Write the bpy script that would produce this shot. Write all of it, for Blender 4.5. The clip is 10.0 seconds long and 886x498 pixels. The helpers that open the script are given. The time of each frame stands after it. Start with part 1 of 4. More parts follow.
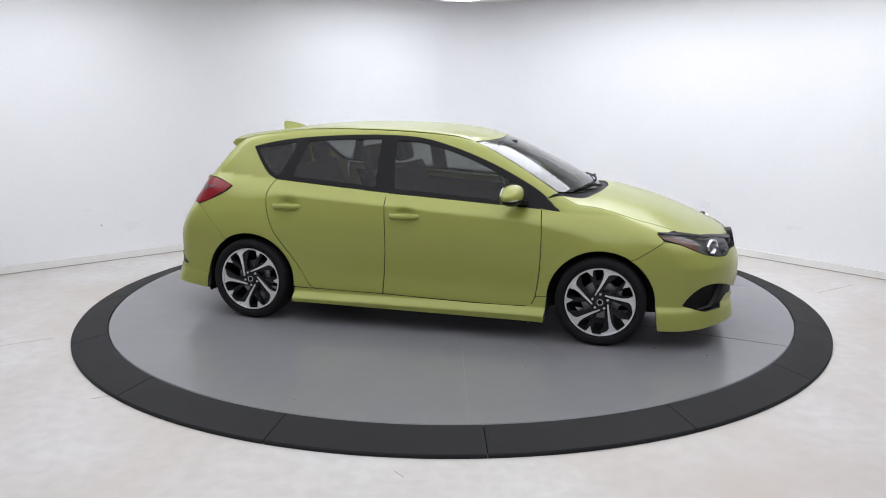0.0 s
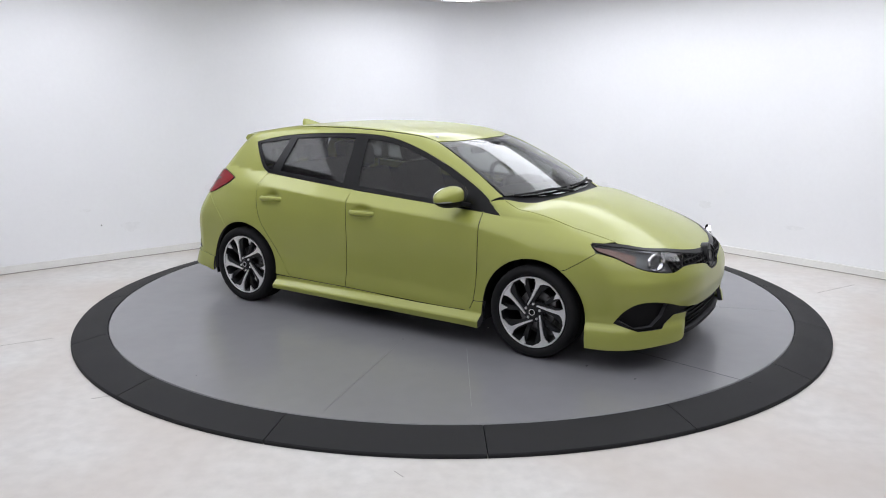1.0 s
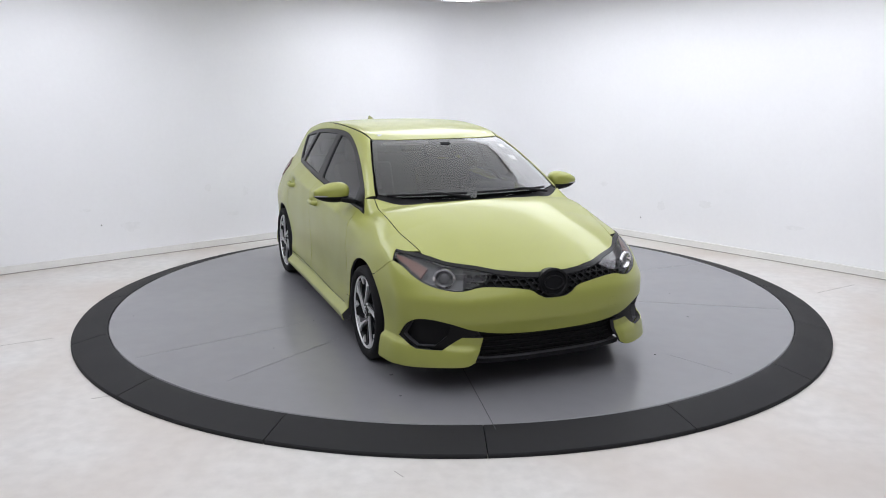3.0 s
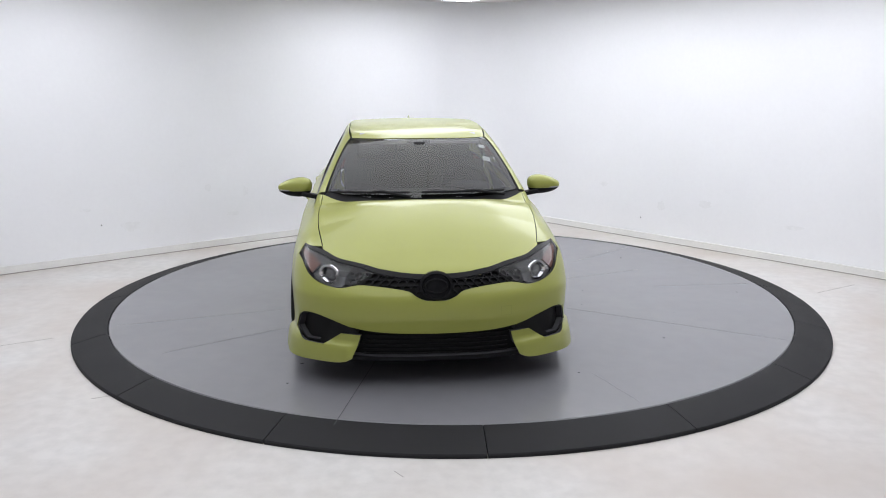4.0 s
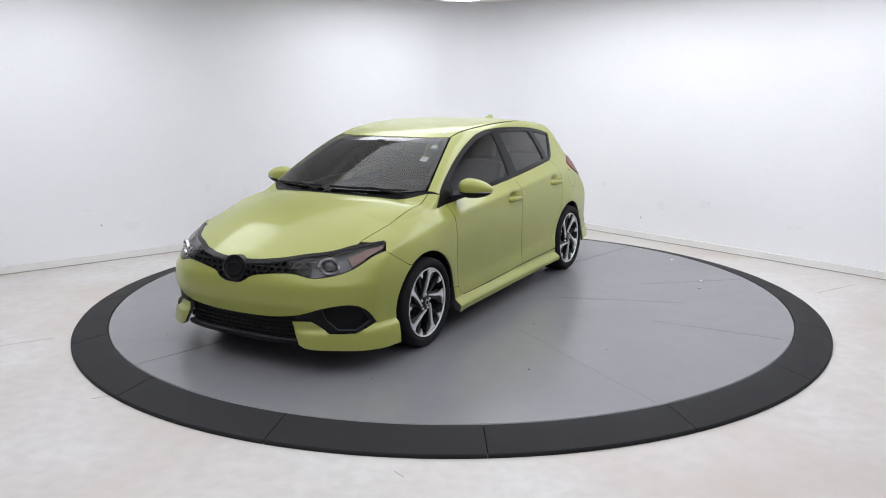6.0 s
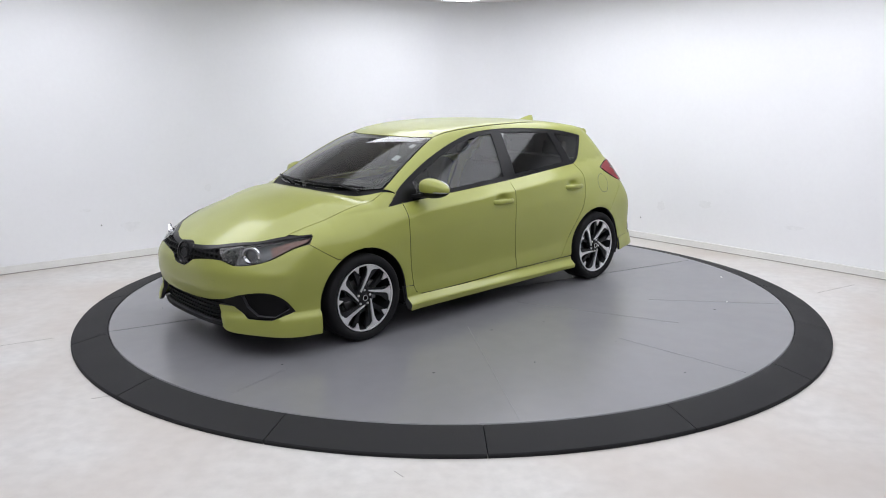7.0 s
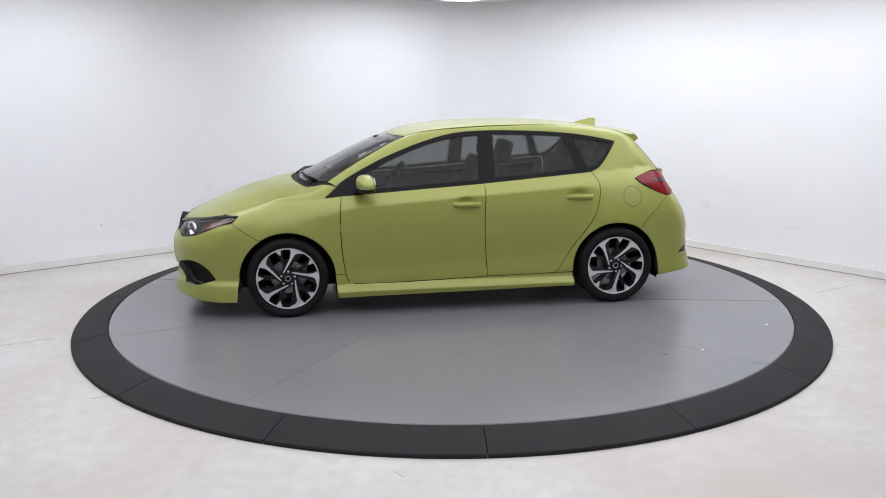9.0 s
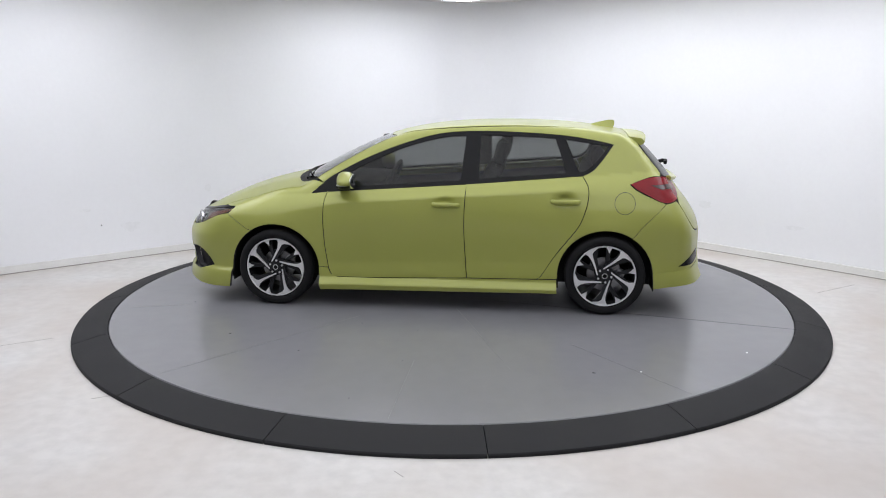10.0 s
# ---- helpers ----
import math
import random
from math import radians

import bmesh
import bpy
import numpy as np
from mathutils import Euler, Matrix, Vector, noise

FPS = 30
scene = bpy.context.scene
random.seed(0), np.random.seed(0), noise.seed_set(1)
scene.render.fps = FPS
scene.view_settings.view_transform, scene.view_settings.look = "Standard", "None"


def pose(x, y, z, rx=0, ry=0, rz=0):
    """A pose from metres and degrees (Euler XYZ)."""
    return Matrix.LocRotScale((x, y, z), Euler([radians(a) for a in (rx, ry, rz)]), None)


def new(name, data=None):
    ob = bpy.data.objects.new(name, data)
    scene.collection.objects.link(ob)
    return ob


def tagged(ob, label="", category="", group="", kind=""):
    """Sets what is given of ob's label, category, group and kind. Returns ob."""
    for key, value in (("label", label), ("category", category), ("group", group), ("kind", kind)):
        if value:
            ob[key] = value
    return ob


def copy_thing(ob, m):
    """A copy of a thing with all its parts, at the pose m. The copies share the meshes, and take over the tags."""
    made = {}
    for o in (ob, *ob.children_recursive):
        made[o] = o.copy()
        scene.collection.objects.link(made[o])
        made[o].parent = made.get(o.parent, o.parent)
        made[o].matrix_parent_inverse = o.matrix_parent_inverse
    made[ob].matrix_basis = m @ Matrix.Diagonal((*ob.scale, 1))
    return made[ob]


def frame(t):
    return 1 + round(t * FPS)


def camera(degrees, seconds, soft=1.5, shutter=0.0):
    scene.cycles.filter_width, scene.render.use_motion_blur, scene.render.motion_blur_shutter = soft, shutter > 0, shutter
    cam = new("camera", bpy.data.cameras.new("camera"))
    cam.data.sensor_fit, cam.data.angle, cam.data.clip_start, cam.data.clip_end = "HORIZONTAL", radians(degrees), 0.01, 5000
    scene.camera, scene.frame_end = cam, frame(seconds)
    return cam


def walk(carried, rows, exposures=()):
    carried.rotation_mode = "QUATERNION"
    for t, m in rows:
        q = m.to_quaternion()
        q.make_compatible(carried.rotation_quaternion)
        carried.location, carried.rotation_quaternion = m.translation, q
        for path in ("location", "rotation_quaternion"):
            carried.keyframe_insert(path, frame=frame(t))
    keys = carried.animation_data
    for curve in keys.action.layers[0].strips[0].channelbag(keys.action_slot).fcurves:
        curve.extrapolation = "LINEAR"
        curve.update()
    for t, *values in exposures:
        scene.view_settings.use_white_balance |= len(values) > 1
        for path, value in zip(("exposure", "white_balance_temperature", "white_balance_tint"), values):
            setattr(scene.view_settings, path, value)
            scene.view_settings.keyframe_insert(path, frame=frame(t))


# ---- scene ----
from mathutils.geometry import delaunay_2d_cdt


# The camera stands still on a stand; the car turns on its platform.
DECK = 0.069                       # height of the platform's top over the floor
cam = camera(58.63, 10.0, soft=1.0)
STAND = (Matrix.Translation((0.0, -6.581, 1.755 + DECK)) @ Matrix.Rotation(radians(0.525), 4, "Z")
         @ Matrix.Rotation(radians(90 - 11.924), 4, "X") @ Matrix.Rotation(radians(-0.16), 4, "Z"))
walk(cam, [(0.0, STAND), (10.0, STAND)], exposures=[(0.0, 0.0), (10.0, 0.0)])

# ---------------------------------------------------------------- world and light
world = bpy.data.worlds.new("world")
scene.world = world
world.use_nodes = True
world.node_tree.nodes["Background"].inputs[0].default_value = (0.9, 0.95, 1.0, 1)
world.node_tree.nodes["Background"].inputs[1].default_value = 0.05

CORNER = Vector((0.444, 4.716, 0))
ALONG_L = Vector((math.cos(radians(218.72)), math.sin(radians(218.72)), 0))
ALONG_R = Vector((math.cos(radians(311.75)), math.sin(radians(311.75)), 0))
ROOM_L, ROOM_R, ROOM_H = 9.4, 10.0, 2.86
LAMP_POWER, FIELD_POWER = 3.7, 1.30


def room(u, v, z):
    """A place u metres along the one wall, v along the other, from the far corner."""
    return CORNER + ALONG_L * u + ALONG_R * v + Vector((0, 0, z))


# ---------------------------------------------------------------- materials
def material(name, colour, rough=0.5, metal=0.0, coat=0.0, grain=0.0, grain_size=40.0, stain=0.0, stain_size=2.0,
             bump=0.0, bump_size=120.0, spec=0.5, tint=None):
    """A principled material with variation of colour at two scales and a fine relief."""
    m = bpy.data.materials.new(name)
    m.use_nodes = True
    nt = m.node_tree
    b = nt.nodes["Principled BSDF"]
    b.inputs["Roughness"].default_value, b.inputs["Metallic"].default_value = rough, metal
    b.inputs["Coat Weight"].default_value, b.inputs["Coat Roughness"].default_value = coat, 0.12
    b.inputs["Specular IOR Level"].default_value = spec
    b.inputs["Base Color"].default_value = (*colour, 1)
    where = nt.nodes.new("ShaderNodeTexCoord")
    last = None
    for size, amount, other in ((grain_size, grain, None), (stain_size, stain, tint)):
        if not amount:
            continue
        n = nt.nodes.new("ShaderNodeTexNoise")
        n.inputs["Scale"].default_value, n.inputs["Detail"].default_value = size, 6
        nt.links.new(where.outputs["Object"], n.inputs["Vector"])
        ramp = nt.nodes.new("ShaderNodeMapRange")
        ramp.inputs[1].default_value, ramp.inputs[2].default_value = 0.35, 0.7
        ramp.inputs[3].default_value, ramp.inputs[4].default_value = 0.0, amount
        nt.links.new(n.outputs[0], ramp.inputs[0])
        mix = nt.nodes.new("ShaderNodeMix")
        mix.data_type = "RGBA"
        mix.inputs[6].default_value = (*colour, 1)
        mix.inputs[7].default_value = (*(other or [c * 0.55 for c in colour]), 1)
        if last:
            nt.links.new(last, mix.inputs[6])
        nt.links.new(ramp.outputs[0], mix.inputs[0])
        last = mix.outputs[2]
        if size == stain_size:
            r2 = nt.nodes.new("ShaderNodeMapRange")
            r2.inputs[3].default_value, r2.inputs[4].default_value = rough * 0.9, min(1, rough * 1.25)
            nt.links.new(n.outputs[0], r2.inputs[0])
            nt.links.new(r2.outputs[0], b.inputs["Roughness"])
    if last:
        nt.links.new(last, b.inputs["Base Color"])
    if bump:
        n = nt.nodes.new("ShaderNodeTexNoise")
        n.inputs["Scale"].default_value, n.inputs["Detail"].default_value = bump_size, 4
        nt.links.new(where.outputs["Object"], n.inputs["Vector"])
        bp = nt.nodes.new("ShaderNodeBump")
        bp.inputs["Strength"].default_value, bp.inputs["Distance"].default_value = bump, 0.004
        nt.links.new(n.outputs[0], bp.inputs["Height"])
        nt.links.new(bp.outputs[0], b.inputs["Normal"])
    return m


def glass_material(name, tint, rough=0.05, index=1.8):
    """Thin tinted glass: what lies behind shows through, the room is mirrored by Fresnel."""
    m = bpy.data.materials.new(name)
    m.use_nodes = True
    nt = m.node_tree
    for n in list(nt.nodes):
        if n.type == "BSDF_PRINCIPLED":
            nt.nodes.remove(n)
    clear, gloss = nt.nodes.new("ShaderNodeBsdfTransparent"), nt.nodes.new("ShaderNodeBsdfGlossy")
    fres, mix = nt.nodes.new("ShaderNodeFresnel"), nt.nodes.new("ShaderNodeMixShader")
    clear.inputs[0].default_value = (*tint, 1)
    gloss.inputs[0].default_value = (1, 1, 1, 1)
    gloss.inputs["Roughness"].default_value = rough
    fres.inputs[0].default_value = index   # 1.8: both faces of the pane together
    nt.links.new(fres.outputs[0], mix.inputs[0])
    nt.links.new(clear.outputs[0], mix.inputs[1])
    nt.links.new(gloss.outputs[0], mix.inputs[2])
    nt.links.new(mix.outputs[0], nt.nodes["Material Output"].inputs[0])
    return m


def glow_material(name, colour, strength):
    m = bpy.data.materials.new(name)
    m.use_nodes = True
    b = m.node_tree.nodes["Principled BSDF"]
    b.inputs["Emission Color"].default_value, b.inputs["Emission Strength"].default_value = (*colour, 1), strength
    b.inputs["Base Color"].default_value = (0.8, 0.8, 0.8, 1)
    return m


PAINT = material("lime_paint", (0.315, 0.335, 0.066), rough=0.42, metal=0.2, coat=0.6, grain=0.10, grain_size=900, stain=0.06, stain_size=3)
WALL = material("white_wall_paint", (0.86, 0.865, 0.885), rough=0.55, grain=0.03, grain_size=25, stain=0.10, stain_size=1.6, bump=0.05, bump_size=60, tint=(0.70, 0.70, 0.71))
# grey for the unseen walls behind the camera, set to darken the car's sides
DIMWALL = material("dimming_wall_grey", (0.40, 0.40, 0.41), rough=0.6, grain=0.04, grain_size=25, stain=0.1, stain_size=1.6)
CEIL = material("white_ceiling_paint", (0.78, 0.755, 0.765), rough=0.7, grain=0.04, grain_size=18, stain=0.05)
BOARD = material("white_skirting", (0.80, 0.795, 0.775), rough=0.4, stain=0.15, stain_size=3.5, grain=0.1, grain_size=60)
FLOOR = material("worn_white_floor", (0.65, 0.635, 0.615), rough=0.45, grain=0.30, grain_size=11, stain=0.9, stain_size=0.8, bump=0.12, bump_size=30, tint=(0.52, 0.465, 0.42))
DECKM = material("grey_epoxy", (0.214, 0.214, 0.227), rough=0.22, grain=0.08, grain_size=9, stain=0.12, stain_size=1.1, bump=0.012, bump_size=9)
RUBBER = material("black_rubber_ramp", (0.012, 0.012, 0.0135), rough=0.6, spec=0.25, grain=0.3, grain_size=160, stain=0.4, stain_size=3, bump=0.25, bump_size=260, tint=(0.022, 0.022, 0.024))
FAINT = material("faint_coat_joint", (0.15, 0.15, 0.16), rough=0.5)
CRACK = material("floor_crack", (0.36, 0.34, 0.32), rough=0.9)
SCUFF = material("grey_wall_scuff", (0.845, 0.85, 0.865), rough=0.6, grain=0.10, grain_size=14, stain=0.08, stain_size=30)
SEAM = material("dark_seam", (0.05, 0.05, 0.055), rough=0.8)
CHIP = material("white_chip", (0.75, 0.75, 0.73), rough=0.7)
LAMPDARK = material("lamp_housing_dark", (0.11, 0.112, 0.12), rough=0.3, spec=0.5, grain=0.2, grain_size=90)
LAMPGREY = material("lamp_housing_grey", (0.16, 0.162, 0.17), rough=0.3, metal=0.4, spec=0.5, grain=0.2, grain_size=90)
TYRE = material("tyre_rubber", (0.010, 0.010, 0.011), rough=0.75, spec=0.2, grain=0.3, grain_size=150, bump=0.2, bump_size=200)
ALLOY = material("machined_alloy", (0.78, 0.78, 0.79), rough=0.34, metal=0.6, grain=0.1, grain_size=200)
DARKALLOY = material("dark_painted_alloy", (0.012, 0.0125, 0.014), rough=0.4, spec=0.3, grain=0.2, grain_size=80)
PLASTIC = material("black_plastic", (0.008, 0.008, 0.009), rough=0.55, spec=0.18, grain=0.25, grain_size=300, bump=0.1, bump_size=500)
GLOSSBLACK = material("gloss_black", (0.008, 0.008, 0.009), rough=0.25, spec=0.15, grain=0.1, grain_size=80)
TRIM = material("dark_interior", (0.020, 0.021, 0.023), rough=0.75, spec=0.25, grain=0.2, grain_size=200, bump=0.15, bump_size=300)
CLOTH = material("dark_seat_cloth", (0.030, 0.031, 0.034), rough=0.9, spec=0.2, grain=0.3, grain_size=250, bump=0.3, bump_size=350)
LINING = material("grey_headlining", (0.35, 0.35, 0.36), rough=0.9, grain=0.1, grain_size=200)
STEEL = material("brake_steel", (0.30, 0.30, 0.31), rough=0.4, metal=0.9, grain=0.3, grain_size=60)
CHROME = material("lamp_chrome", (0.75, 0.75, 0.77), rough=0.12, metal=1.0)
AMBER = material("amber_reflector", (0.17, 0.065, 0.042), rough=0.3, coat=0.5, grain=0.1, grain_size=120)
REDLENS = material("red_lamp_lens", (0.20, 0.004, 0.009), rough=0.22, spec=0.25, coat=0.08, grain=0.15, grain_size=40)
PAPER = material("sticker_paper", (0.75, 0.76, 0.78), rough=0.6)
SIDEGLASS = glass_material("tinted_side_glass", (0.37, 0.385, 0.38), index=1.40)
SHIELD = glass_material("windscreen_glass", (0.70, 0.73, 0.72), index=1.55)
LENS = glass_material("clear_lamp_lens", (0.96, 0.965, 0.97), 0.02, 1.36)
MIRROR = material("mirror_glass", (0.85, 0.86, 0.87), rough=0.02, metal=1.0)
LIGHT = glow_material("ceiling_light_glow", (0.93, 0.948, 1.02), LAMP_POWER)
FIELD = glow_material("ceiling_field_glow", (0.93, 0.948, 1.02), FIELD_POWER)


# ---------------------------------------------------------------- mesh helpers
def mesh_object(name, verts, faces, mat, parent=None, smooth=False, label="", normals=None):
    me = bpy.data.meshes.new(name)
    me.from_pydata([tuple(v) for v in verts], [], [tuple(f) for f in faces])
    me.materials.append(mat)
    if smooth:
        me.polygons.foreach_set("use_smooth", [True] * len(me.polygons))
    if normals is not None:
        me.normals_split_custom_set_from_vertices([tuple(n) for n in normals])
    ob = new(name, me)
    if parent is not None:
        ob.parent = parent
    if label:
        tagged(ob, label)
    return ob


def part(name, bm, mat, parent, label="", smooth=True, sharp=35):
    """Links a bmesh as one mesh object under a thing or a part."""
    me = bpy.data.meshes.new(name)
    bmesh.ops.recalc_face_normals(bm, faces=bm.faces)
    for f in bm.faces:
        f.smooth = smooth
    if smooth:
        for e in bm.edges:
            if len(e.link_faces) == 2 and e.calc_face_angle(0) > radians(sharp):
                e.smooth = False
    bm.to_mesh(me)
    bm.free()
    me.materials.append(mat)
    ob = new(name, me)
    if parent is not None:
        ob.parent = parent
    if label:
        tagged(ob, label)
    return ob


def box(w, d, h, m=None, bevel=0.0, seg=2):
    bm = bmesh.new()
    bmesh.ops.create_cube(bm, size=1, matrix=(m or Matrix()) @ Matrix.Diagonal((w, d, h, 1)))
    if bevel:
        bmesh.ops.bevel(bm, geom=bm.edges[:], offset=bevel, segments=seg, affect="EDGES", profile=0.6)
    return bm


def turned(profile, m=None, steps=48):
    """A body of revolution about y; profile is radius, y pairs."""
    bm = bmesh.new()
    rings = []
    for k in range(steps):
        a = 2 * math.pi * k / steps
        rings.append([bm.verts.new((r * math.cos(a), y, r * math.sin(a))) for r, y in profile])
    for k in range(steps):
        p, q = rings[k], rings[(k + 1) % steps]
        for i in range(len(profile) - 1):
            bm.faces.new((p[i], p[i + 1], q[i + 1], q[i]))
    if m:
        bm.transform(m)
    bmesh.ops.remove_doubles(bm, verts=bm.verts, dist=1e-5)
    return bm


def prism(outline, depth, m=None, bevel=0.0):
    """A plate with that outline in x, z and a depth along -y."""
    bm = bmesh.new()
    a = [bm.verts.new((x, 0, z)) for x, z in outline]
    b = [bm.verts.new((x, -depth, z)) for x, z in outline]
    bm.faces.new(a), bm.faces.new(b[::-1])
    n = len(a)
    for i in range(n):
        bm.faces.new((a[i], b[i], b[(i + 1) % n], a[(i + 1) % n]))
    if bevel:
        bmesh.ops.bevel(bm, geom=[e for e in bm.edges if abs(e.verts[0].co.y - e.verts[1].co.y) < 1e-6 and e.verts[0].co.y > -1e-6],
                        offset=bevel, segments=2, affect="EDGES")
    if m:
        bm.transform(m)
    return bm


def ellipsoid(cx, cy, cz, a, b, c, p=2.5, cut=None, n=28):
    """A rounded box: superellipsoid with exponent p; cut keeps a band of heights (-1 to 1)."""
    bm = bmesh.new()
    lo, hi = cut or (-1, 1)
    rows = []
    def sp(v, e):
        return math.copysign(abs(v) ** e, v)
    t0, t1 = math.asin(max(-1, min(1, sp(lo, p / 2)))), math.asin(max(-1, min(1, sp(hi, p / 2))))
    for i in range(n // 2 + 1):
        t = t0 + (t1 - t0) * i / (n // 2)
        rows.append([bm.verts.new((cx + a * sp(math.cos(t), 2 / p) * sp(math.cos(s), 2 / p), cy + b * sp(math.cos(t), 2 / p) * sp(math.sin(s), 2 / p),
                                   cz + c * sp(math.sin(t), 2 / p))) for s in [2 * math.pi * k / n for k in range(n)]])
    for p0, p1 in zip(rows, rows[1:]):
        for k in range(n):
            bm.faces.new((p0[k], p0[(k + 1) % n], p1[(k + 1) % n], p1[k]))
    bm.faces.new(rows[0][::-1]), bm.faces.new(rows[-1])
    bmesh.ops.remove_doubles(bm, verts=bm.verts, dist=1e-5)
    return bm


def tube(points, radius, sides=8):
    """A round bar along the points."""
    bm = bmesh.new()
    pts = [Vector(p) for p in points]
    rings = []
    for i, p in enumerate(pts):
        d = (pts[min(i + 1, len(pts) - 1)] - pts[max(i - 1, 0)]).normalized()
        u = d.orthogonal().normalized() if i == 0 else (u - d * u.dot(d)).normalized()
        w = d.cross(u)
        rings.append([bm.verts.new(p + (u * math.cos(a) + w * math.sin(a)) * radius) for a in [2 * math.pi * k / sides for k in range(sides)]])
    for a, b in zip(rings, rings[1:]):
        for k in range(sides):
            bm.faces.new((a[k], a[(k + 1) % sides], b[(k + 1) % sides], b[k]))
    bm.faces.new(rings[0][::-1]), bm.faces.new(rings[-1])
    return bm


# ---------------------------------------------------------------- the room
def build_room():
    # floor: one slab under the whole room
    bm = bmesh.new()
    q = [room(-0.3, -0.3, 0), room(ROOM_L + 0.3, -0.3, 0), room(ROOM_L + 0.3, ROOM_R + 0.3, 0), room(-0.3, ROOM_R + 0.3, 0)]
    top = [bm.verts.new(p) for p in q]
    low = [bm.verts.new(p - Vector((0, 0, 0.15))) for p in q]
    bm.faces.new(top), bm.faces.new(low)
    for i in range(4):
        bm.faces.new((top[i], low[i], low[(i + 1) % 4], top[(i + 1) % 4]))
    tagged(part("floor", bm, FLOOR, None, smooth=False), "worn white painted concrete floor with scuffs", "floor", kind="structure")
    # ceiling
    bm = bmesh.new()
    top = [bm.verts.new(p + Vector((0, 0, ROOM_H + 0.12))) for p in q]
    low = [bm.verts.new(p + Vector((0, 0, ROOM_H))) for p in q]
    bm.faces.new(top), bm.faces.new(low)
    for i in range(4):
        bm.faces.new((top[i], low[i], low[(i + 1) % 4], top[(i + 1) % 4]))
    tagged(part("ceiling", bm, CEIL, None, smooth=False), "plain white painted ceiling", "ceiling", kind="structure")
    # two back walls that meet in a rounded corner, as one sheet with thickness
    R = 0.85
    line = [(ROOM_L, 0.0)] + [(R - R * math.sin(a), R - R * math.cos(a)) for a in [math.pi / 2 * k / 10 for k in range(11)]] + [(0.0, ROOM_R)]
    def sheet(name, pts, thick, z0, z1, mat, back):
        bm = bmesh.new()
        cols = []
        for i, (u, v) in enumerate(pts):
            du, dv = pts[min(i + 1, len(pts) - 1)][0] - pts[max(i - 1, 0)][0], pts[min(i + 1, len(pts) - 1)][1] - pts[max(i - 1, 0)][1]
            s = math.hypot(du, dv)
            n = (-dv / s * back, du / s * back)
            o = (u - n[0] * thick, v - n[1] * thick)
            cols.append([bm.verts.new(room(u, v, z0)), bm.verts.new(room(u, v, z1)), bm.verts.new(room(*o, z1)), bm.verts.new(room(*o, z0))])
        for a, b in zip(cols, cols[1:]):
            for k in range(4):
                bm.faces.new((a[k], a[(k + 1) % 4], b[(k + 1) % 4], b[k]))
        bm.faces.new(cols[0]), bm.faces.new(cols[-1][::-1])
        return part(name, bm, mat, None, sharp=40)
    tagged(sheet("wall_north", line, 0.2, 0, ROOM_H, WALL, -1), "white painted studio wall with faint scuffs and rounded corner", "wall", kind="structure")
    # unseen walls on the camera side, grey so they bounce less light
    tagged(sheet("wall_south", [(ROOM_L, ROOM_R), (ROOM_L, 0)], 0.2, 0, ROOM_H, DIMWALL, -1), "plain unseen wall on the camera side, grey to dim the car's flanks", "wall", kind="structure")
    tagged(sheet("wall_east", [(0, ROOM_R), (ROOM_L, ROOM_R)], 0.2, 0, ROOM_H, DIMWALL, -1), "plain unseen wall on the camera side, grey to dim the car's flanks", "wall", kind="structure")
    # skirting board along the back walls
    inner = [(u - 0.004, v + 0.022) if i == 0 else (u + 0.022, v - 0.004) if i == len(line) - 1 else
             (R - (R - 0.022) * math.sin(math.pi / 20 * (i - 1)), R - (R - 0.022) * math.cos(math.pi / 20 * (i - 1))) for i, (u, v) in enumerate(line)]
    tagged(sheet("baseboard", inner, 0.0215, 0, 0.078, BOARD, -1), "scuffed white skirting board along the wall", "baseboard", kind="structure")

    foot = [(u, v + 0.0025) if i == 0 else (u + 0.0025, v) if i == len(inner) - 1 else (u + 0.0018, v + 0.0018) for i, (u, v) in enumerate(inner)]
    tagged(sheet("trim", foot, 0.0022, 0.001, 0.009, CRACK, -1), "thin grey joint under the skirting board", "trim", kind="structure")
    # faint smudges on the walls and cracks in the floor
    rnd = random.Random(11)
    wall, base = bpy.data.objects["wall_north"], bpy.data.objects["floor"]
    def smudge(at, side, w, h, mat):
        n = 22
        pts = []
        for k in range(n):
            a, r = 2 * math.pi * k / n, rnd.uniform(0.6, 1.0)
            pts.append(at + side * (w * r * math.cos(a)) + Vector((0, 0, h * r * math.sin(a))))
        out = side.cross(Vector((0, 0, 1)))
        out = out if out.y < 0 else -out
        bm = bmesh.new()
        a = [bm.verts.new(p + out * 0.0012) for p in pts]
        b = [bm.verts.new(p - out * 0.001) for p in pts]
        bm.faces.new(a), bm.faces.new(b[::-1])
        for k in range(n):
            bm.faces.new((a[k], b[k], b[(k + 1) % n], a[(k + 1) % n]))
        part("scuff", bm, mat, wall, smooth=False)
    for u, z, w, h in ((4.91, 0.34, 0.13, 0.06), (4.05, 0.68, 0.05, 0.05), (3.6, 0.60, 0.04, 0.06), (3.76, 0.36, 0.10, 0.03), (5.35, 0.55, 0.07, 0.02)):
        smudge(room(u, 0, z), ALONG_L, w, h, SCUFF)
    smudge(room(5.21, 0, 0.38), ALONG_L, 0.010, 0.010, FAINT)
    for v, z, w, h in ((2.18, 0.60, 0.07, 0.035), (3.56, 0.50, 0.09, 0.05), (4.57, 0.37, 0.12, 0.03), (3.0, 0.42, 0.06, 0.07)):
        smudge(room(0, v, z), ALONG_R, w, h, SCUFF)
    smudge(room(0, 2.73, 0.25), ALONG_R, 0.010, 0.010, FAINT)
